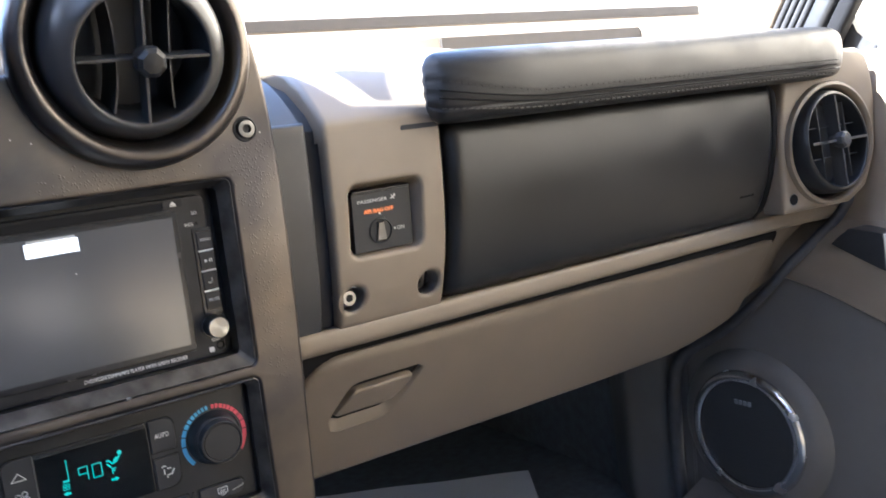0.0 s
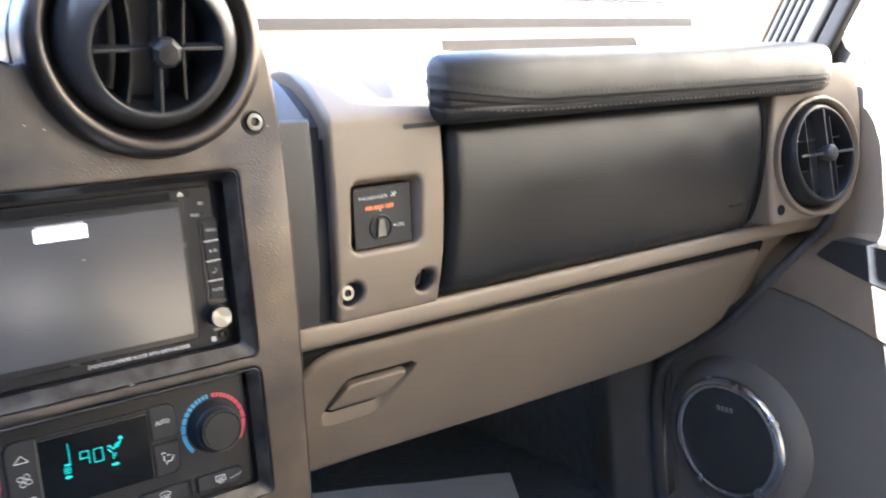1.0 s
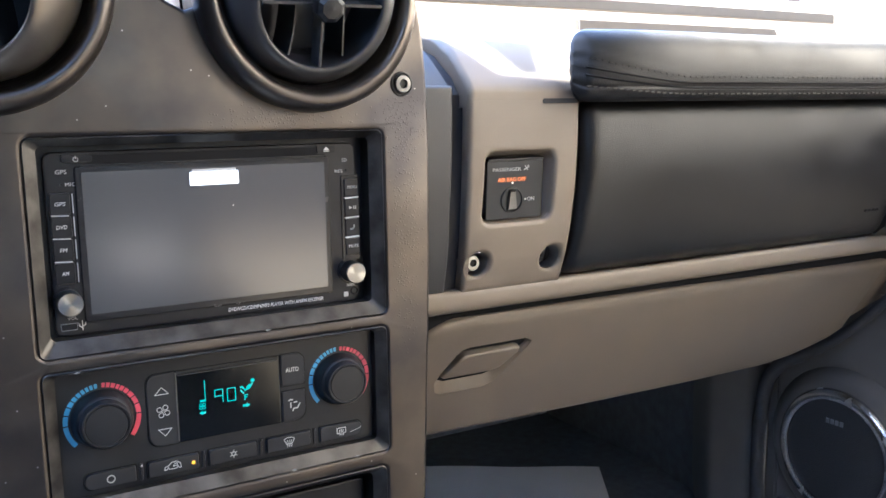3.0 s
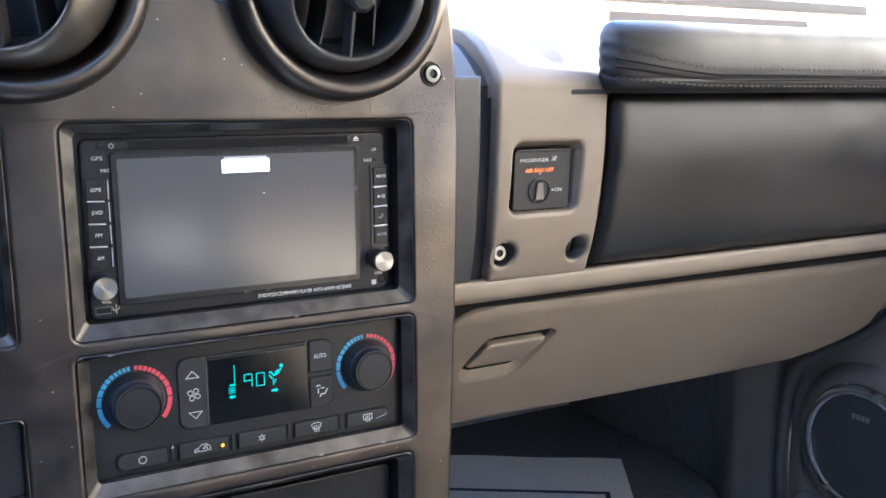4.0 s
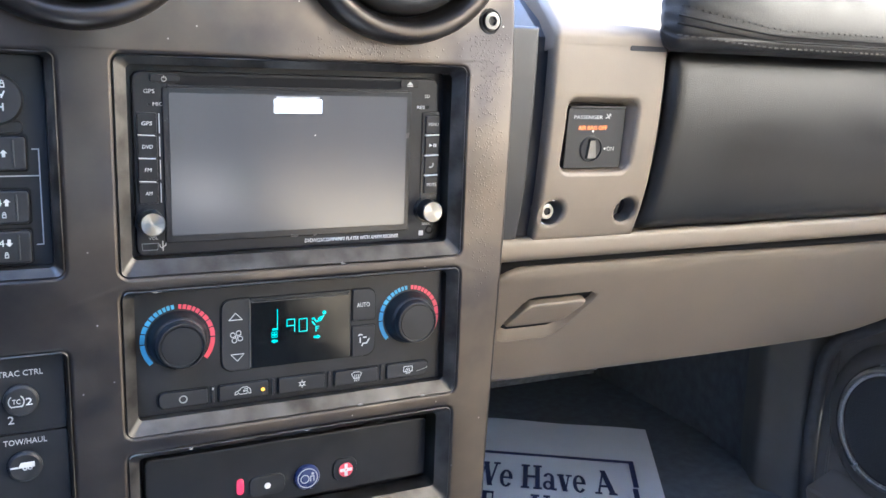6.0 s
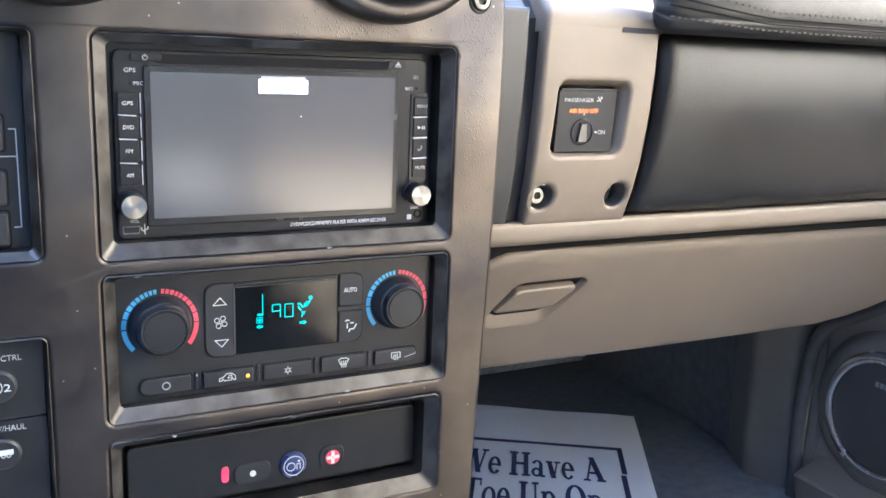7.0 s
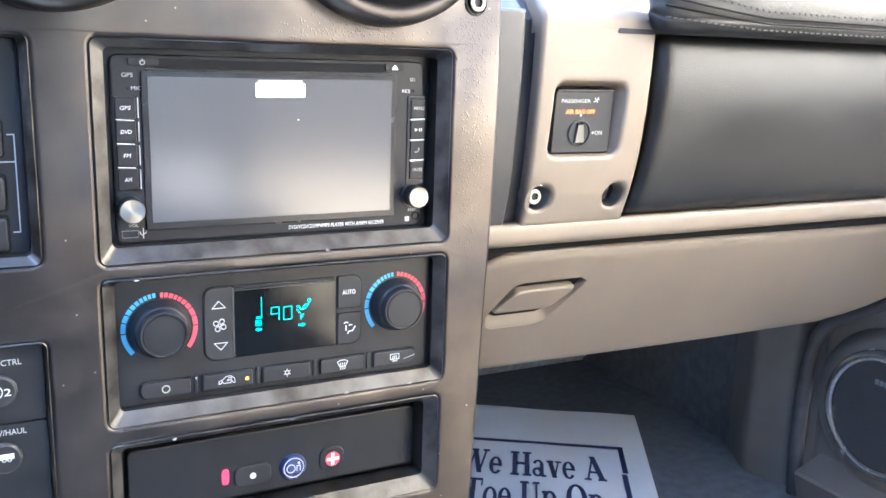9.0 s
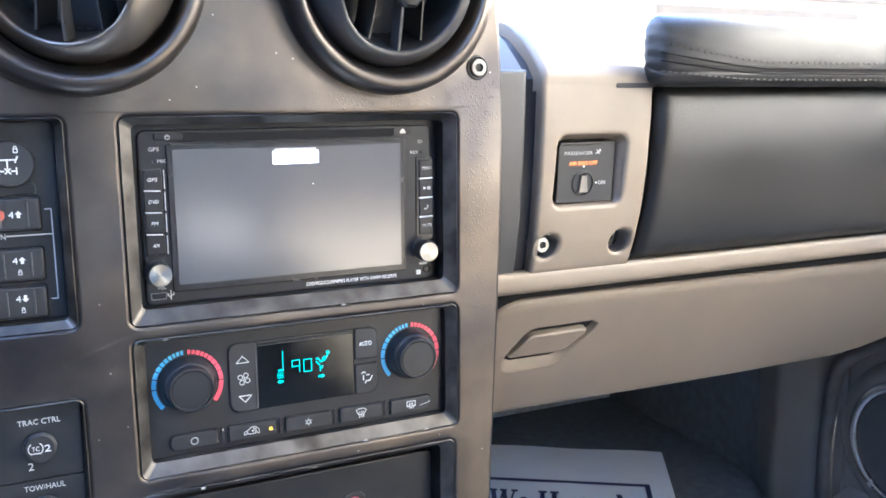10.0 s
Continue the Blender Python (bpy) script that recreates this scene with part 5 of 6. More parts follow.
frame_ob = lower_skin([0.128, 0.145, 0.158, 0.20, 0.40, 0.60, 0.66, 0.70, 0.74, 0.78, 0.81, 0.84], lambda x: 0.530, lambda x: dash_bottom(x) + 0.004, lambda x: 0.010 if x < 0.75 else 0.010 - 0.06 * (x - 0.75), "lower_dash", None, TAN)
tagged(frame_ob, "taupe plastic lower dash round the glove box", "dash trim")
gap = lower_skin([0.157, 0.165, 0.20, 0.40, 0.60, 0.70, 0.735], lambda x: 0.5225, lambda x: dash_bottom(x) + 0.006, lambda x: 0.006, "seam", glove, DEEP)
# latch
tilt = math.degrees(math.atan(0.62))
LATCH = Matrix.Translation((-0.0024, face_y(0.468), 0.468)) @ Matrix.Rotation(radians(tilt), 4, "X")
CSL = math.cos(radians(tilt))


def latch_loop(k, y, dx=0.0, dz=0.0):
    base = [(0.2705, 0.478), (0.2700, 0.474), (0.2560, 0.4575), (0.2480, 0.4548), (0.2010, 0.4548), (0.1975, 0.4575), (0.2110, 0.4755), (0.2160, 0.4790), (0.2660, 0.4795)]
    cx, cz = 0.236, 0.468
    return [(cx + (x - cx) * (1 + k / 0.033) + dx, y, ((z - cz) * (1 + k / 0.011) + dz) / CSL) for x, z in base]


def cut(ob, cutter):
    """Sinks a hole into a part."""
    me = bpy.data.meshes.new("t")
    bmesh.ops.recalc_face_normals(cutter, faces=cutter.faces[:])
    cutter.to_mesh(me)
    cutter.free()
    tool = bpy.data.objects.new("t", me)
    scene.collection.objects.link(tool)
    tri = ob.modifiers.new("hole", "BOOLEAN")
    tri.object, tri.solver = tool, "EXACT"
    bpy.context.view_layer.update()
    old = ob.data
    ob.modifiers["even_normals"].show_viewport = False
    cutm = bpy.data.meshes.new_from_object(ob.evaluated_get(bpy.context.evaluated_depsgraph_get()))
    ob.modifiers["even_normals"].show_viewport = True
    ob.modifiers.remove(tri)
    ob.data = cutm
    cutm.name = old.name
    bpy.data.objects.remove(tool)
    bpy.data.meshes.remove(me)
    bpy.data.meshes.remove(old)


def well_loop(k, y, lift=0.0):
    base = [(0.2785, 0.4810), (0.2765, 0.4760), (0.2620, 0.4540), (0.2540, 0.4440), (0.2460, 0.4410), (0.2060, 0.4410), (0.1990, 0.4440), (0.1955, 0.4535), (0.1985, 0.4620), (0.2080, 0.4790), (0.2120, 0.4830), (0.2180, 0.4845), (0.2730, 0.4848)]
    cx, cz = 0.236, 0.468
    return [(cx + (x - cx) * (1 + k / 0.038), y, ((z + (lift if z < 0.456 else 0.0) - cz) * (1 + k / 0.018)) / CSL) for x, z in base]


cut(glove_door, rings(bmesh.new(), [well_loop(0.0, -0.02), well_loop(0.0, 0.03)], m=LATCH))
part("latch_well", rings(bmesh.new(), [well_loop(0.0012, 0.0006), well_loop(0.0004, 0.0002), well_loop(-0.0004, 0.0006, 0.0008), well_loop(-0.0012, 0.0022, 0.0030), well_loop(-0.0018, 0.0046, 0.0060), well_loop(-0.0024, 0.0080, 0.0080)], False, False, m=LATCH), TAN, glove, angle=50)
part("latch_gap", rings(bmesh.new(), [well_loop(0.0, 0.0060), well_loop(0.0, 0.0085)], m=LATCH), TAN, glove, "shaded taupe recess behind the latch")
latch = part("latch", rings(bmesh.new(), [latch_loop(-0.0042, -0.0012), latch_loop(-0.0026, -0.0010), latch_loop(-0.0018, 0.0004), latch_loop(-0.0026, 0.014)], True, False, m=LATCH), TAN, glove, "taupe latch paddle", angle=50)

# end panel with the side vent
END = Matrix.Translation((0.735, 0.010, 0.608)) @ Matrix.Rotation(radians(-8), 4, "Z")
endp = empty("side_vent_panel", (0.735, 0.03, 0.545), "taupe plastic end panel of the dash round an air vent", "dash trim")
end_out = smooth_line([(-0.0600, 0.062), (-0.0640, 0.03), (-0.0660, 0.0), (-0.0660, -0.03), (-0.0650, -0.0640)], 4) + [(0.0300, -0.0640)] + smooth_line([(0.055, -0.050), (0.068, -0.02), (0.072, 0.02), (0.070, 0.055), (0.062, 0.082), (0.048, 0.092)], 4) + [(-0.058, 0.092)]
me = plate(end_out[::-1], [arc(0, 0, 0.0560, 0, 352, 45)], 0.0, 0.03, 0.005)
me.transform(END)
link("panel", me, TAN, endp)
part("vent_rim", lathe([(0.0615, 0.004), (0.0620, -0.002), (0.0608, -0.0055), (0.0582, -0.0065), (0.0560, -0.0045), (0.0550, 0.0), (0.0548, 0.020)], (0, 0, 0), 56, m=END), TAN, endp)
part("duct", lathe([(0.0546, 0.003), (0.0540, 0.05), (0.0, 0.05)], (0, 0, 0), 40, m=END), SOFT_BLACK, endp)
part("screw_well", lathe([(0.0062, -0.0004), (0.0056, -0.0008), (0.0050, 0.0), (0.0045, 0.006), (0.0, 0.006)], (-0.0530, 0.0, -0.0500), 20, m=END), TAN_DARK, endp)
# Flat disc whose near-black colour gives the dark inside a screw hole
part("hole_shade_disc", lathe([(0.0054, -0.0002), (0.0050, -0.0008), (0.0, -0.0007)], (-0.0525, 0.0, -0.0500), 16, m=END), DEEP, endp)
side_vent = empty("air_vent", END.translation, "round black air vent with a knob in the dash end", "air vent", "eyeball air vents")
FACED = END @ Matrix.Translation((-0.0072, -0.004, 0.0015)) @ Matrix.Rotation(radians(5), 4, "Z") @ Matrix.Rotation(radians(-7), 4, "X") @ Matrix.Scale(0.96, 4)
part("barrel", lathe([(0.0500, 0.030), (0.0530, 0.010), (0.0535, -0.004), (0.0525, -0.0105), (0.0502, -0.0140), (0.0482, -0.0145), (0.0464, -0.0125), (0.0456, 0.0), (0.0450, 0.012)], (0, 0, 0), 64, m=FACED), BLACK, side_vent, "black ball housing", angle=62)
part("throat", lathe([(0.0452, 0.004), (0.0450, 0.0155), (0.0, 0.0157)], (0, 0, 0), 40, m=FACED), THROAT, side_vent)
for fx in (-0.0215, 0.0215):
    part("fin", block(fx - 0.0006, fx + 0.0006, -0.0090, 0.012, -0.039, 0.039, 0.0002, m=FACED), CHARCOAL, side_vent)
for dz in (-0.0160, 0.0160):
    part("fin", block(-0.040, 0.040, -0.0060, 0.010, dz - 0.0006, dz + 0.0006, 0.0002, m=FACED), CHARCOAL, side_vent)
part("crossbar", block(-0.0462, 0.0462, -0.0175, -0.0030, -0.0014, 0.0014, 0.0005, m=FACED), CHARCOAL, side_vent)
part("crossbar", block(-0.0014, 0.0014, -0.0175, -0.0030, -0.0462, 0.0462, 0.0005, m=FACED), CHARCOAL, side_vent)
part("knob", lathe([(0.0060, -0.006), (0.0068, -0.012), (0.0088, -0.0150), (0.0092, -0.0200), (0.0084, -0.0226), (0.0062, -0.0242), (0.0, -0.0247)], (0, 0, 0), 8, m=FACED @ Matrix.Rotation(radians(22.5), 4, "Y")), CHARCOAL, side_vent, "eight-sided black knob", angle=25)

# ---- right door ----
door = empty("door_1", (0.80, -0.3, FLOOR_Z), "taupe plastic car door trim with an armrest", "door", kind="structure")


def sweep_y(profile, ys, bm=None):
    return rings(bm or bmesh.new(), [[(x, y, z) for x, z in profile(y)] for y in ys])


def door_prof(y):
    drop = min(max((0.08 - y) / 0.16, 0), 4) * 0.062
    z1 = 0.456 - drop
    return [(0.90, 0.700), (0.835, 0.697), (0.818, 0.690), (0.812, 0.675), (0.806, 0.600), (0.800, 0.540), (0.792, 0.520), (0.775, 0.508), (0.766, 0.498), (0.763, 0.485), (0.766, z1 + 0.012), (0.768, z1 + 0.003), (0.773, z1), (0.777, z1 - 0.004), (0.782, 0.34), (0.784, 0.25), (0.784, 0.13), (0.80, 0.115), (0.90, 0.115)]


YS = [0.259, 0.250, 0.18, 0.10, 0.04, -0.02, -0.08, -0.2, -0.5, -0.9]
part("upper_trim", sweep_y(lambda y: door_prof(y)[:13] + [(0.90, door_prof(y)[12][1])], YS), TAN, door, angle=30)
part("lower_trim", sweep_y(lambda y: [(0.90, door_prof(y)[12][1] - 0.001), (0.776, door_prof(y)[12][1] - 0.001)] + door_prof(y)[13:], YS), TAN_DARK, door, angle=30)
# No hollow here: a black plate carries the recess's darkness as colour
part("handle_shade_plate", rings(bmesh.new(), [[(x, y, z) for y, z in smooth_line([(0.027, 0.4995), (0.012, 0.5125), (-0.004, 0.5160), (-0.085, 0.5010), (-0.085, 0.4680), (-0.040, 0.4720), (0.020, 0.4960)], 4)] for x in (0.7600, 0.7900)]), SOFT_BLACK, door, "flat black plate standing for the shaded recess behind the door pull")
SPK = Matrix.Translation((0.782, 0.152, 0.256)) @ Matrix.Rotation(radians(90), 4, "Z") @ Matrix.Rotation(radians(180), 4, "Z")


spk = empty("door_speaker", (0.782, 0.152, 0.256), "round black door speaker with a satin chrome ring", "speaker")
part("pod", lathe([(0.108, 0.010), (0.102, -0.002), (0.094, -0.010), (0.086, -0.014), (0.0785, -0.0145)], (0, 0, 0), 56, m=SPK), TAN_DARK, spk)
part("ring", lathe([(0.0800, -0.0100), (0.0795, -0.0150), (0.0780, -0.0185), (0.0740, -0.0214), (0.0690, -0.0216), (0.0662, -0.0204), (0.0655, -0.0170)], (0, 0, 0), 64, m=SPK), CHROME, spk, "satin chrome speaker ring")
part("grille", lathe([(0.0658, -0.0178), (0.050, -0.0190), (0.030, -0.0198), (0.0, -0.0202)], (0, 0, 0), 48, m=SPK), CONE, spk)
for k in range(4):
    part("badge_mark", rbox(-0.010 + 0.0062 * k, 0.040, 0.0045, 0.0060, 0.0004, -0.0204, -0.018, 0.0003, m=SPK), BADGE, spk)
pocket_line = [(0.80, 0.095), (0.752, 0.098), (0.7385, 0.146), (0.7375, 0.149), (0.7400, 0.1525), (0.7450, 0.1545), (0.80, 0.1740)]
part("map_pocket", rings(bmesh.new(), [[(0.79 + (x - 0.79) * f, y, 0.13 + (z - 0.13) * g) for x, z in pocket_line] for y, f, g in ((0.2420, 0.90, 0.92), (0.2400, 0.98, 0.985), (0.2370, 1.0, 1.0), (-0.6, 1.0, 1.0))]), TAN_DARK, door, angle=30)
part("window_seal", block(0.838, 0.852, -0.75, -0.06, 0.684, 0.692, 0.002), RUBBER, door)
def kick_x(y):
    return float(np.interp(y, (0.276, 0.286, 0.300, 0.320, 0.332, 0.342, 0.356, 0.380, 0.43, 0.52, 0.84), (0.800, 0.776, 0.7690, 0.7655, 0.7610, 0.7590, 0.7640, 0.7790, 0.803, 0.818, 0.822)))


KICK_Y = [0.276, 0.281, 0.286, 0.293, 0.300, 0.310, 0.320, 0.326, 0.332, 0.337, 0.342, 0.349, 0.356, 0.368, 0.38, 0.40]
def kick_prof(y):
    return [(0.90, FLOOR_Z - 0.005)] + [(kick_x(y) + dx, z) for dx, z in ((0.006, FLOOR_Z - 0.005), (0.0, 0.14), (-0.002, 0.26), (0.002, 0.40), (0.014, 0.52))] + [(0.90, 0.54)]


kick = tagged(part("kick_panel", sweep_y(kick_prof, KICK_Y), KICK, angle=60), "slate grey moulded kick panel beside the footwell", "trim", kind="structure")
tagged(part("side_carpet", sweep_y(lambda y: [(x + (0.0 if x > 0.89 else 0.0015), z) for x, z in kick_prof(y)], [0.376, 0.384, 0.40, 0.43, 0.47, 0.52, 0.66, 0.84]), CARPET, angle=60), "charcoal carpet lining the side of the footwell", "carpet", kind="structure")
# Real seal low down; the thinner upper run draws the dash end's shadow gap
SEAL = smooth_line([(0.776, 0.2675, 0.09), (0.774, 0.2715, 0.20), (0.775, 0.266, 0.300), (0.775, 0.246, 0.340), (0.775, 0.210, 0.364), (0.772, 0.175, 0.386), (0.768, 0.140, 0.413), (0.762, 0.105, 0.445), (0.758, 0.078, 0.472), (0.762, 0.058, 0.492), (0.774, 0.046, 0.508), (0.792, 0.036, 0.526), (0.812, 0.022, 0.56), (0.830, 0.012, 0.63), (0.838, 0.02, 0.70)], 6)
seal = tagged(link("seal_and_gap_shade", tube(SEAL, 0.0092, swell=[1.0 - 0.36 * min(max((p[2] - 0.34) / 0.08, 0.0), 1.0) for p in SEAL]), SEAL_GREY), "dark grey rubber door seal, its upper run standing for the shadow gap at the dash end", "door seal")
part("edge_strip", block(0.7800, 0.790, 0.247, 0.2630, 0.118, 0.325, 0.002), TAN_DARK, door)
under = tagged(part("under_dash", block(0.10, 0.86, 0.20, 0.60, 0.430, 0.46, 0.006), UNDER_FELT), "light grey felt underside of the dash", "dash trim")

# right A-pillar and mirror corner
pillar = empty("windscreen_pillar", (0.81, 0.12, 0.73), "taupe plastic windscreen pillar trim with a black seal", "pillar")
LEAN = [(-0.62 * (z - 0.745), z) for z in (0.70, 0.80, 0.95, 1.10, 1.27)]


def leaning(x0, x1, y0, y1, edge=0.004):
    """An upright bar that leans back with the windscreen."""
    ring = [((x0 + x1) / 2 + a, (y0 + y1) / 2 + b) for a, b in rrect(x1 - x0, y1 - y0, edge, 3)]
    return rings(bmesh.new(), [[(x, y + s, z) for x, y in ring] for s, z in LEAN])


part("trim", leaning(0.808, 0.835, 0.113, 0.150, 0.006), TAN, pillar)
for k in range(4):
    part("rib", leaning(0.812, 0.826, 0.0755 + 0.0098 * k, 0.0838 + 0.0098 * k, 0.004), RUBBER, pillar)
part("backing", leaning(0.820, 0.870, 0.050, 0.150, 0.003), SOFT_BLACK, pillar)
part("cover", leaning(0.810, 0.832, 0.0465, 0.0745, 0.009), SATIN_BLACK, pillar, "smooth charcoal pillar cover")
part("seal", leaning(0.814, 0.836, 0.024, 0.046, 0.007), DEEP, pillar)
corner = [(0.046, 0.80), (0.042, 0.731), (0.036, 0.717), (0.026, 0.708), (0.008, 0.699), (-0.017, 0.694), (-0.06, 0.692), (-0.06, 0.684), (0.060, 0.684), (0.060, 0.80)]
part("window_corner", rings(bmesh.new(), [[(x, y, z) for y, z in corner] for x in (0.840, 0.850)]), CHARCOAL, pillar, "charcoal corner of the door window frame")

# ---- windscreen, cowl, outdoors ----
wind = empty("window_front", (0.0, 0.42, 0.82), "large clear windscreen above the dash", "window", kind="structure")
bm = bmesh.new()
rings(bm, [[(-0.86, 0.30, 0.81), (-0.5, 0.43, 0.81), (0, 0.47, 0.81), (0.5, 0.43, 0.81), (0.85, 0.22, 0.76)], [(-0.80, -0.18, 1.27), (-0.5, -0.10, 1.27), (0, -0.07, 1.27), (0.5, -0.10, 1.27), (0.80, -0.18, 1.27)]], False, False, closed=False)
pane = part("pane", bm, WINDOW_GLASS, wind)
pane.visible_shadow = False
link("lower_seal", tube([(-0.86, 0.40, 0.838), (-0.3, 0.49, 0.841), (0.027, 0.50, 0.8415), (0.371, 0.50, 0.8455), (0.569, 0.50, 0.8435), (0.78, 0.50, 0.8405)], 0.0040), RUBBER, wind)
link("corner_seal", tube([(0.800, 0.50, 0.8385), (0.83, 0.50, 0.8400), (0.95, 0.50, 0.8385), (1.05, 0.50, 0.8385), (1.10, 0.50, 0.8370)], 0.0036), RUBBER, wind)
wiper = tagged(link("wiper", tube(smooth_line([(0.44, 0.60, 0.868), (0.49, 0.60, 0.879), (0.56, 0.60, 0.882), (0.63, 0.60, 0.880), (0.69, 0.60, 0.866)], 5), 0.0026), CHARCOAL), "thin black windscreen wiper arm outside the glass", "wiper")
hood = tagged(part("hood", sweep([(0.54, 0.80), (0.54, 0.838), (0.62, 0.842), (1.2, 0.80), (1.9, 0.74), (1.9, 0.3), (0.54, 0.3)], [(-1.0, 0, 0, 1), (1.20, 0, 0, 1)]), CAR_WHITE), "white painted bonnet outside the windscreen", "bonnet", kind="structure")
vent_box = empty("bonnet_vent", (0.95, 0.52, 0.84), "blue-grey bonnet vent housing with a pale green pane", "bonnet vent")
part("housing", rings(bmesh.new(), [[(0.832, y, 0.842), (0.850, y, 0.8705), (1.046, y, 0.8735), (1.062, y, 0.844)] for y in (0.503, 0.538)]), VENT_GREY, vent_box)
part("pane", rings(bmesh.new(), [[(0.862, y, 0.846), (0.864, y, 0.866), (0.930, y, 0.866), (0.975, y, 0.860), (1.025, y, 0.847)] for y in (0.499, 0.508)]), PALE_GREEN, vent_box)
part("end_cap", rings(bmesh.new(), [[(1.063, y, 0.844), (1.048, y, 0.8725), (1.105, y, 0.868), (1.135, y, 0.852), (1.130, y, 0.844)] for y in (0.503, 0.538)]), CAR_WHITE, vent_box)

# pale van parked on the bank beyond the bonnet
VAN = Matrix.Translation((4.03, 7.07, 1.79)) @ Matrix.Rotation(radians(-28), 4, "Z") @ Matrix.Rotation(radians(3.2), 4, "Y")
bank = tagged(part("bank", block(-8, 20, -0.87, 54, -3.2, 0.0, 0.3, m=VAN), GROUND), "pale sunlit concrete bank beyond the car", "ground", kind="structure")
van = empty("parked_van", VAN.translation, "pale van parked on the bank, bleached by the sun", "van")
bm = block(-1.1, 4.5, 0.0, 1.9, 0.20, 1.1, 0.12, m=VAN)
block(-1.0, 3.4, 0.05, 1.85, 1.0, 2.1, 0.2, bm, VAN)
part("body", bm, CAR_WHITE, van)
for wx in (-0.03, 3.08):
    # Dark ring paints the shade over the tyre; white rim, the glare within
    part("arch_shade", lathe([(0.26, 0.05), (0.26, -0.02), (0.33, -0.02), (0.33, 0.05)], (wx, 0, 0.28), 40, m=VAN), TYRE, van)
    wheel = part("tyre", lathe([(0.17, 0.02), (0.18, -0.01), (0.23, -0.01), (0.255, 0.03), (0.255, 0.20)], (wx, 0, 0.256), 40, m=VAN), TYRE, van)
    part("rim", lathe([(0.18, 0.01), (0.15, 0.0), (0.09, 0.02), (0.0, 0.01)], (wx, 0, 0.256), 32, m=VAN), CAR_WHITE, wheel)
tagged(part("lot_post", lathe([(0.05, 0), (0.05, 3.0)], (0, 0, 0), 12, m=Matrix.Translation((10.45, 12.0, 1.6)) @ Matrix.Rotation(radians(90), 4, "X"), cap1=True), STRIP), "thin post standing on the bank", "post")

# ---- paper mat on the floor ----
SHEET = Matrix.Translation((0.744, 0.556, FLOOR_Z)) @ Matrix.Rotation(math.atan2(-0.538, 0.843), 4, "Z")  # local x runs back along the text, local y up the sheet

mat_ob = empty("paper_floor_mat", (0.55, 0.45, FLOOR_Z), "white paper floor mat with navy lettering, laid askew on the carpet", "paper mat")
bm = bmesh.new()
N = 14
grid = [[bm.verts.new(SHEET @ Vector((-0.36 * i / N, -0.46 * j / N, 0.0010 + 0.0008 * math.sin(i * 0.9 + j * 0.6)))) for i in range(N + 1)] for j in range(N + 1)]
for j in range(N):
    for i in range(N):
        bm.faces.new((grid[j][i], grid[j][i + 1], grid[j + 1][i + 1], grid[j + 1][i]))
ext = bmesh.ops.extrude_face_region(bm, geom=bm.faces[:])
bmesh.ops.translate(bm, verts=[v for v in ext["geom"] if isinstance(v, bmesh.types.BMVert)], vec=(0, 0, 0.0006))
part("sheet", bm, PAPER, mat_ob)


def mat_bar(p0, p1, q0, q1):
    part("border_line", block(-p1, -p0, -q1, -q0, 0.0020, 0.0030, 0, m=SHEET), INK, mat_ob)


mat_bar(0.0325, 0.0395, 0.1265, 0.2080)
mat_bar(0.0345, 0.0415, 0.2140, 0.43)
mat_bar(0.0325, 0.322, 0.1265, 0.1330)
mat_bar(0.315, 0.322, 0.1330, 0.43)
LAY = SHEET @ Matrix.Rotation(radians(-90), 4, "X")


def stem(xa, za, xb, zb, w):
    return [(xa - w / 2, za), (xa + w / 2, za), (xb + w / 2, zb), (xb - w / 2, zb)]


def foot(x, z, w):
    return [(x - w / 2, z), (x + w / 2, z), (x + w / 2 - 0.02, z + 0.055), (x - w / 2 + 0.02, z + 0.055)]


def bar(x0, x1, z0, z1):
    return [(x0, z0), (x1, z0), (x1, z1), (x0, z1)]


def bowl(cx, cz, rx, rz, tx, tz, a0=0, a1=360, n=18):
    angs = [radians(a0 + (a1 - a0) * i / n) for i in range(n + 1)]
    return [[(cx + (rx - k * tx) * math.cos(a), cz + (rz - k * tz) * math.sin(a)) for a, k in ((p, 0), (q, 0), (q, 1), (p, 1))] for p, q in zip(angs, angs[1:])]


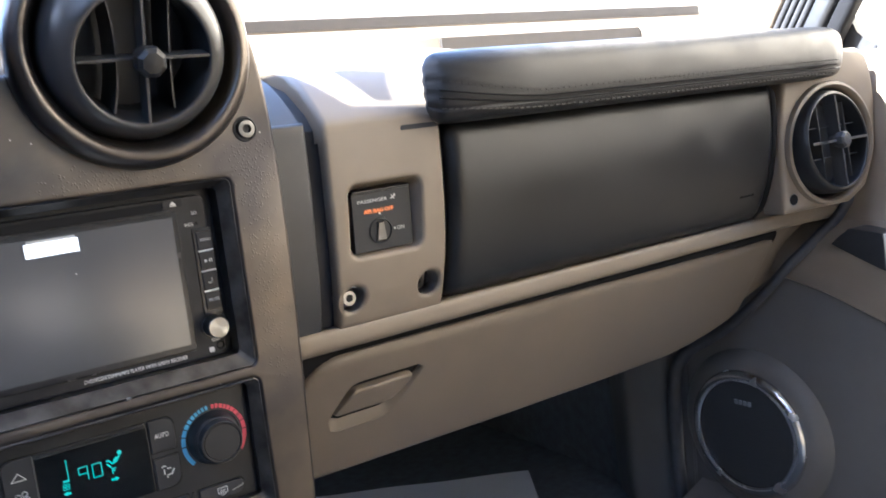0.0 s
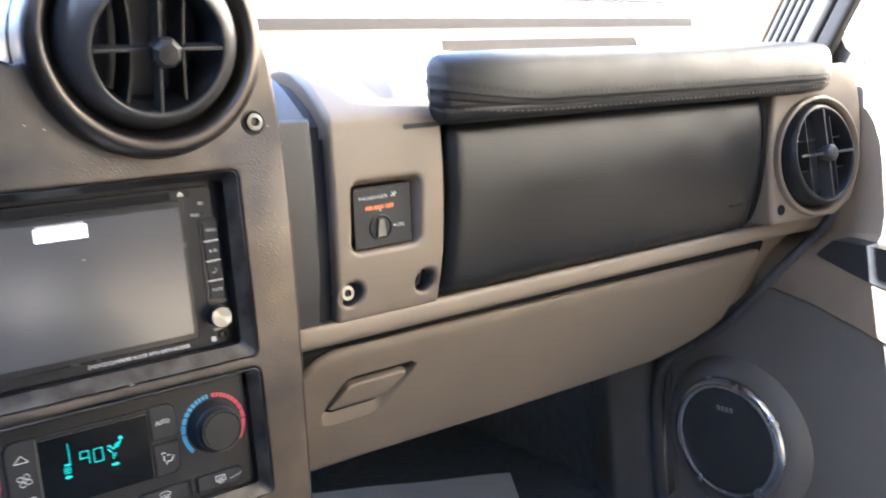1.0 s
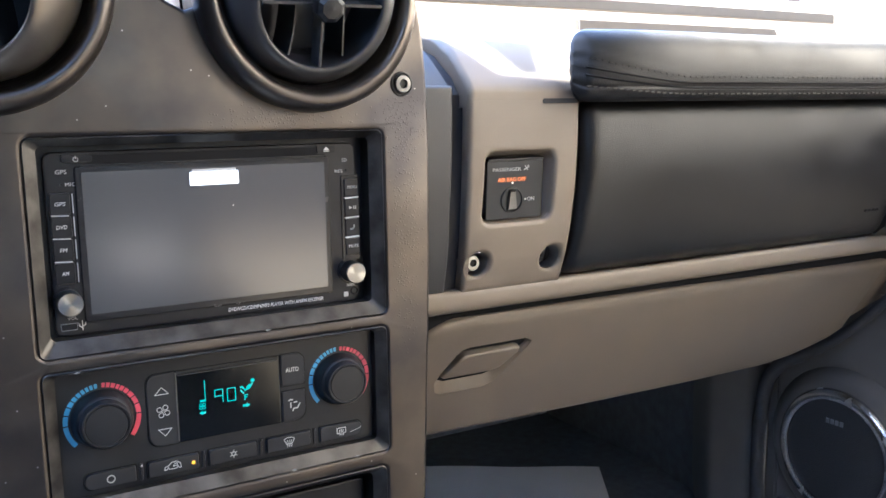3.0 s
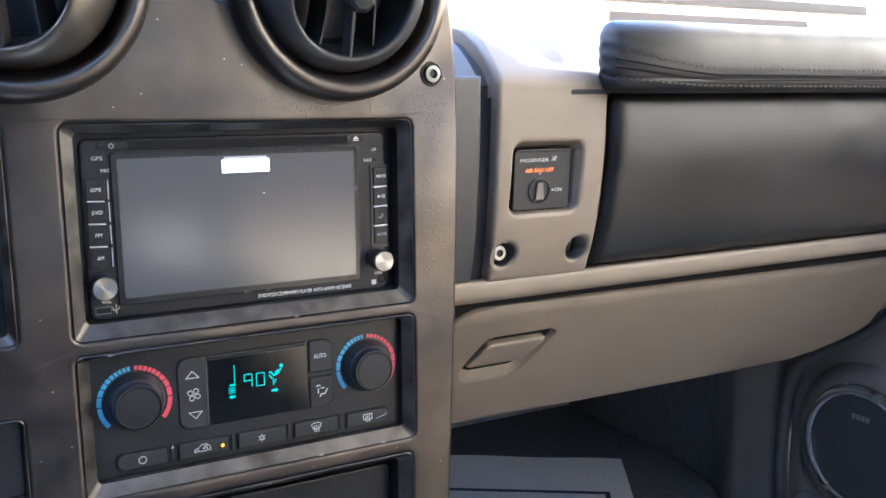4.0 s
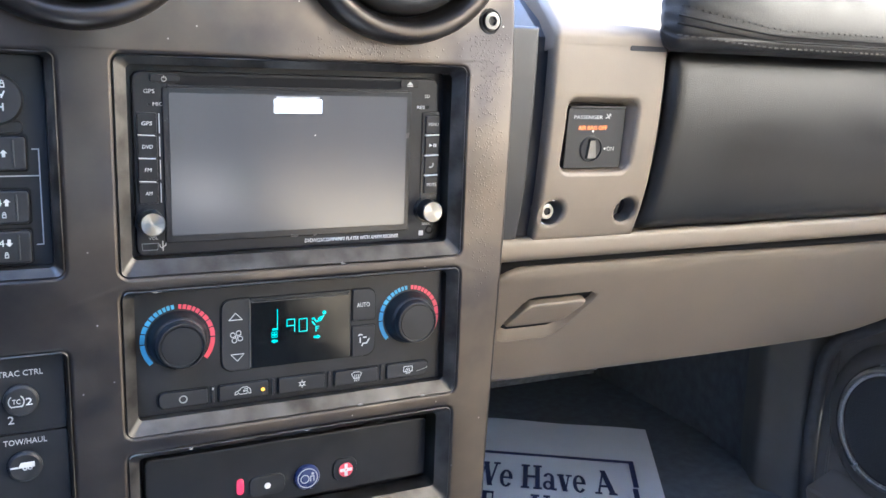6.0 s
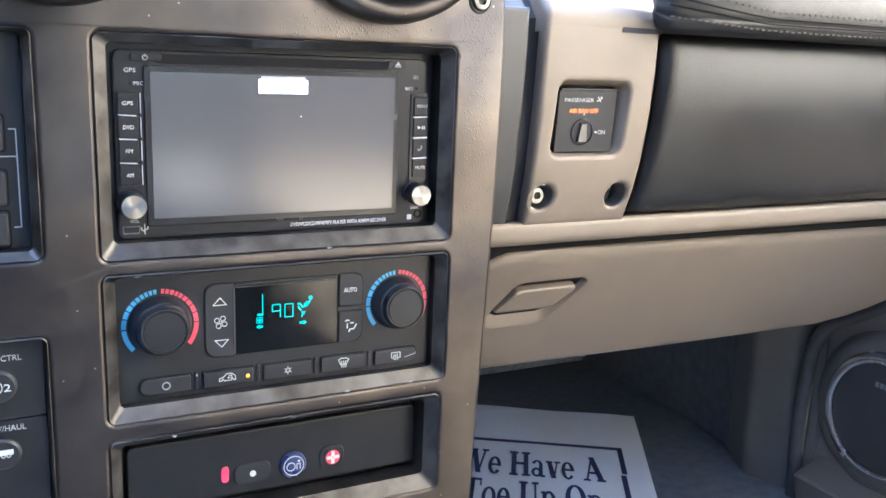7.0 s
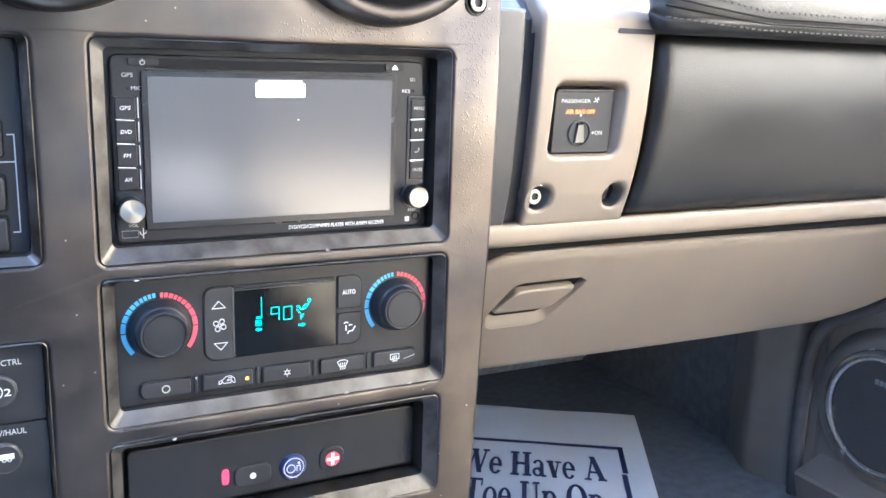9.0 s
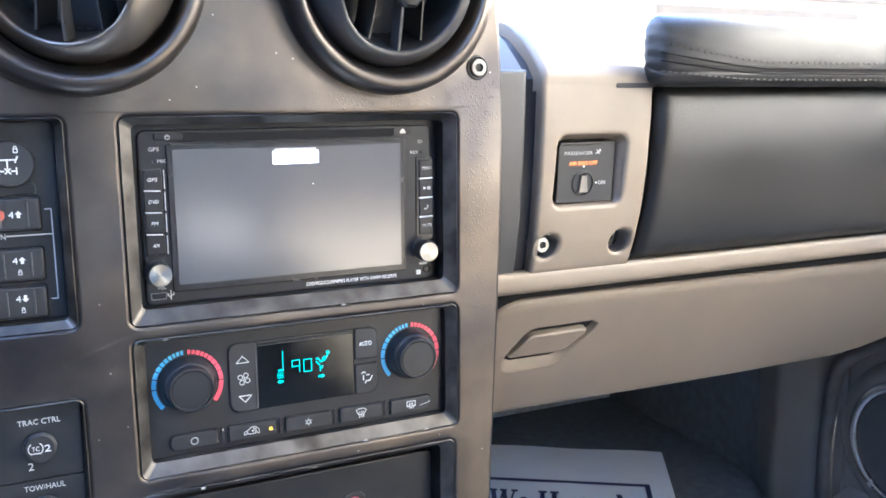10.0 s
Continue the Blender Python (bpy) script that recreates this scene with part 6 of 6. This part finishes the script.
# a bold serif alphabet, cap height 1: width and filled pieces
GLYPHS = {
    "H": (0.84, [stem(0.18, 0, 0.18, 1, 0.18), stem(0.66, 0, 0.66, 1, 0.18), bar(0.18, 0.66, 0.47, 0.54), foot(0.18, 0, 0.34), foot(0.66, 0, 0.34), bar(0.01, 0.35, 0.945, 1), bar(0.49, 0.83, 0.945, 1)]),
    "A": (0.84, [stem(0.14, 0, 0.42, 1, 0.08), stem(0.70, 0, 0.40, 1, 0.20), bar(0.22, 0.62, 0.30, 0.36), foot(0.14, 0, 0.28), foot(0.69, 0, 0.34)]),
    "W": (1.16, [stem(0.38, 0, 0.15, 1, 0.19), stem(0.38, 0, 0.60, 1, 0.07), stem(0.81, 0, 0.58, 1, 0.19), stem(0.81, 0, 1.03, 1, 0.07), bar(0.0, 0.31, 0.945, 1), bar(0.44, 0.72, 0.945, 1), bar(0.90, 1.16, 0.945, 1)]),
    "T": (0.78, [stem(0.39, 0, 0.39, 1, 0.19), bar(0.03, 0.75, 0.94, 1), bar(0.03, 0.09, 0.74, 0.95), bar(0.69, 0.75, 0.74, 0.95), foot(0.39, 0, 0.36)]),
    "U": (0.84, [stem(0.19, 0.3, 0.19, 1, 0.18), stem(0.66, 0.3, 0.66, 1, 0.08), bar(0.02, 0.36, 0.945, 1), bar(0.53, 0.79, 0.945, 1)] + bowl(0.40, 0.31, 0.30, 0.32, 0.15, 0.08, 180, 360, 12)),
    "O": (0.86, bowl(0.43, 0.5, 0.40, 0.52, 0.19, 0.06, 0, 360, 26)),
    "o": (0.58, bowl(0.29, 0.34, 0.27, 0.36, 0.14, 0.05)),
    "e": (0.54, bowl(0.27, 0.34, 0.25, 0.36, 0.14, 0.05, 0, 320) + [bar(0.10, 0.50, 0.34, 0.39)]),
    "a": (0.58, [stem(0.40, 0.02, 0.40, 0.5, 0.14), bar(0.40, 0.56, 0, 0.06)] + bowl(0.26, 0.48, 0.21, 0.21, 0.12, 0.05, 0, 160, 10) + bowl(0.23, 0.17, 0.20, 0.18, 0.11, 0.05)),
    "v": (0.60, [stem(0.31, 0, 0.15, 0.68, 0.17), stem(0.31, 0, 0.48, 0.68, 0.06), bar(0.02, 0.29, 0.63, 0.68), bar(0.36, 0.60, 0.63, 0.68)]),
    "n": (0.66, [stem(0.16, 0, 0.16, 0.68, 0.14), stem(0.49, 0, 0.49, 0.46, 0.14), foot(0.16, 0, 0.28), foot(0.49, 0, 0.28), bar(0.03, 0.16, 0.63, 0.68)] + bowl(0.32, 0.45, 0.24, 0.25, 0.14, 0.07, 0, 165, 10)),
    "p": (0.64, [stem(0.16, -0.3, 0.16, 0.68, 0.14), foot(0.16, -0.3, 0.30), bar(0.03, 0.16, 0.63, 0.68)] + bowl(0.34, 0.34, 0.26, 0.36, 0.14, 0.06, -150, 150)),
}


def mat_words(text, p0, p1, q0, q1):
    """Printed serif lettering: each character a thin raised piece of ink."""
    total = sum(GLYPHS[c][0] if c != " " else 0.30 for c in text)
    k, x = (p1 - p0) / total, 0.0
    for c in text:
        if c == " ":
            x += 0.30
            continue
        width, pieces = GLYPHS[c]
        bm = bmesh.new()
        for i, piece in enumerate(pieces):
            loop = [(-p1 + (x + px) * k, -q1 + pz * (q1 - q0)) for px, pz in piece]
            rings(bm, [[(px, y - 0.00002 * i, pz) for px, pz in loop] for y in (-0.0030, -0.0020)], m=LAY)
        part("letter", bm, INK, mat_ob)
        x += width


mat_words("We Have A", 0.064, 0.264, 0.165, 0.236)
mat_words("Toe Up On", 0.070, 0.254, 0.254, 0.327)

# ---- passenger seat behind the view ----
seat = empty("passenger_chair", (0.52, -0.72, FLOOR_Z), "taupe leather passenger seat in the sun", "seat")


def cushion(x0, x1, y0, y1, z0, z1, edge, name, m=None):
    b = block(x0, x1, y0, y1, z0, z1, edge)
    if m:
        b.transform(m)
    part(name, b, SEAT, seat, angle=60)


cushion(0.22, 0.74, -1.10, -0.45, 0.30, 0.42, 0.04, "seat_cushion")
RECLINE = Matrix.Translation((0, -1.08, 0.40)) @ Matrix.Rotation(radians(14), 4, "X")
cushion(0.23, 0.73, -0.06, 0.06, -0.04, 0.52, 0.045, "backrest", RECLINE)
cushion(0.40, 0.64, -0.05, 0.05, 0.55, 0.72, 0.04, "headrest", RECLINE)
# Unseen skirt, its slope added to catch sun for the console's reflections
part("bounce_skirt", rings(bmesh.new(), [[(x, y, z) for y, z in ((-0.60, FLOOR_Z), (-0.385, FLOOR_Z), (-0.400, 0.16), (-0.445, 0.29), (-0.470, 0.335), (-0.60, 0.335))] for x in (0.23, 0.25, 0.72, 0.74)]), SEAT, seat, angle=50)
part("seat_base", block(0.32, 0.72, -1.00, -0.52, FLOOR_Z, 0.31, 0.02), DARK_TRIM, seat)

bench = empty("rear_bench", (0.38, -1.75, FLOOR_Z), "pale greige leather rear bench seat", "seat")
part("bench_base", block(0.02, 0.75, -2.1, -1.18, FLOOR_Z, 0.24, 0.02), DARK_TRIM, bench)
part("bench_cushion", block(0.02, 0.75, -2.05, -1.15, 0.24, 0.36, 0.04), BENCH, bench, angle=60)
part("bench_back", block(0.02, 0.75, -2.25, -2.05, 0.36, 0.64, 0.05), BENCH, bench, angle=60)
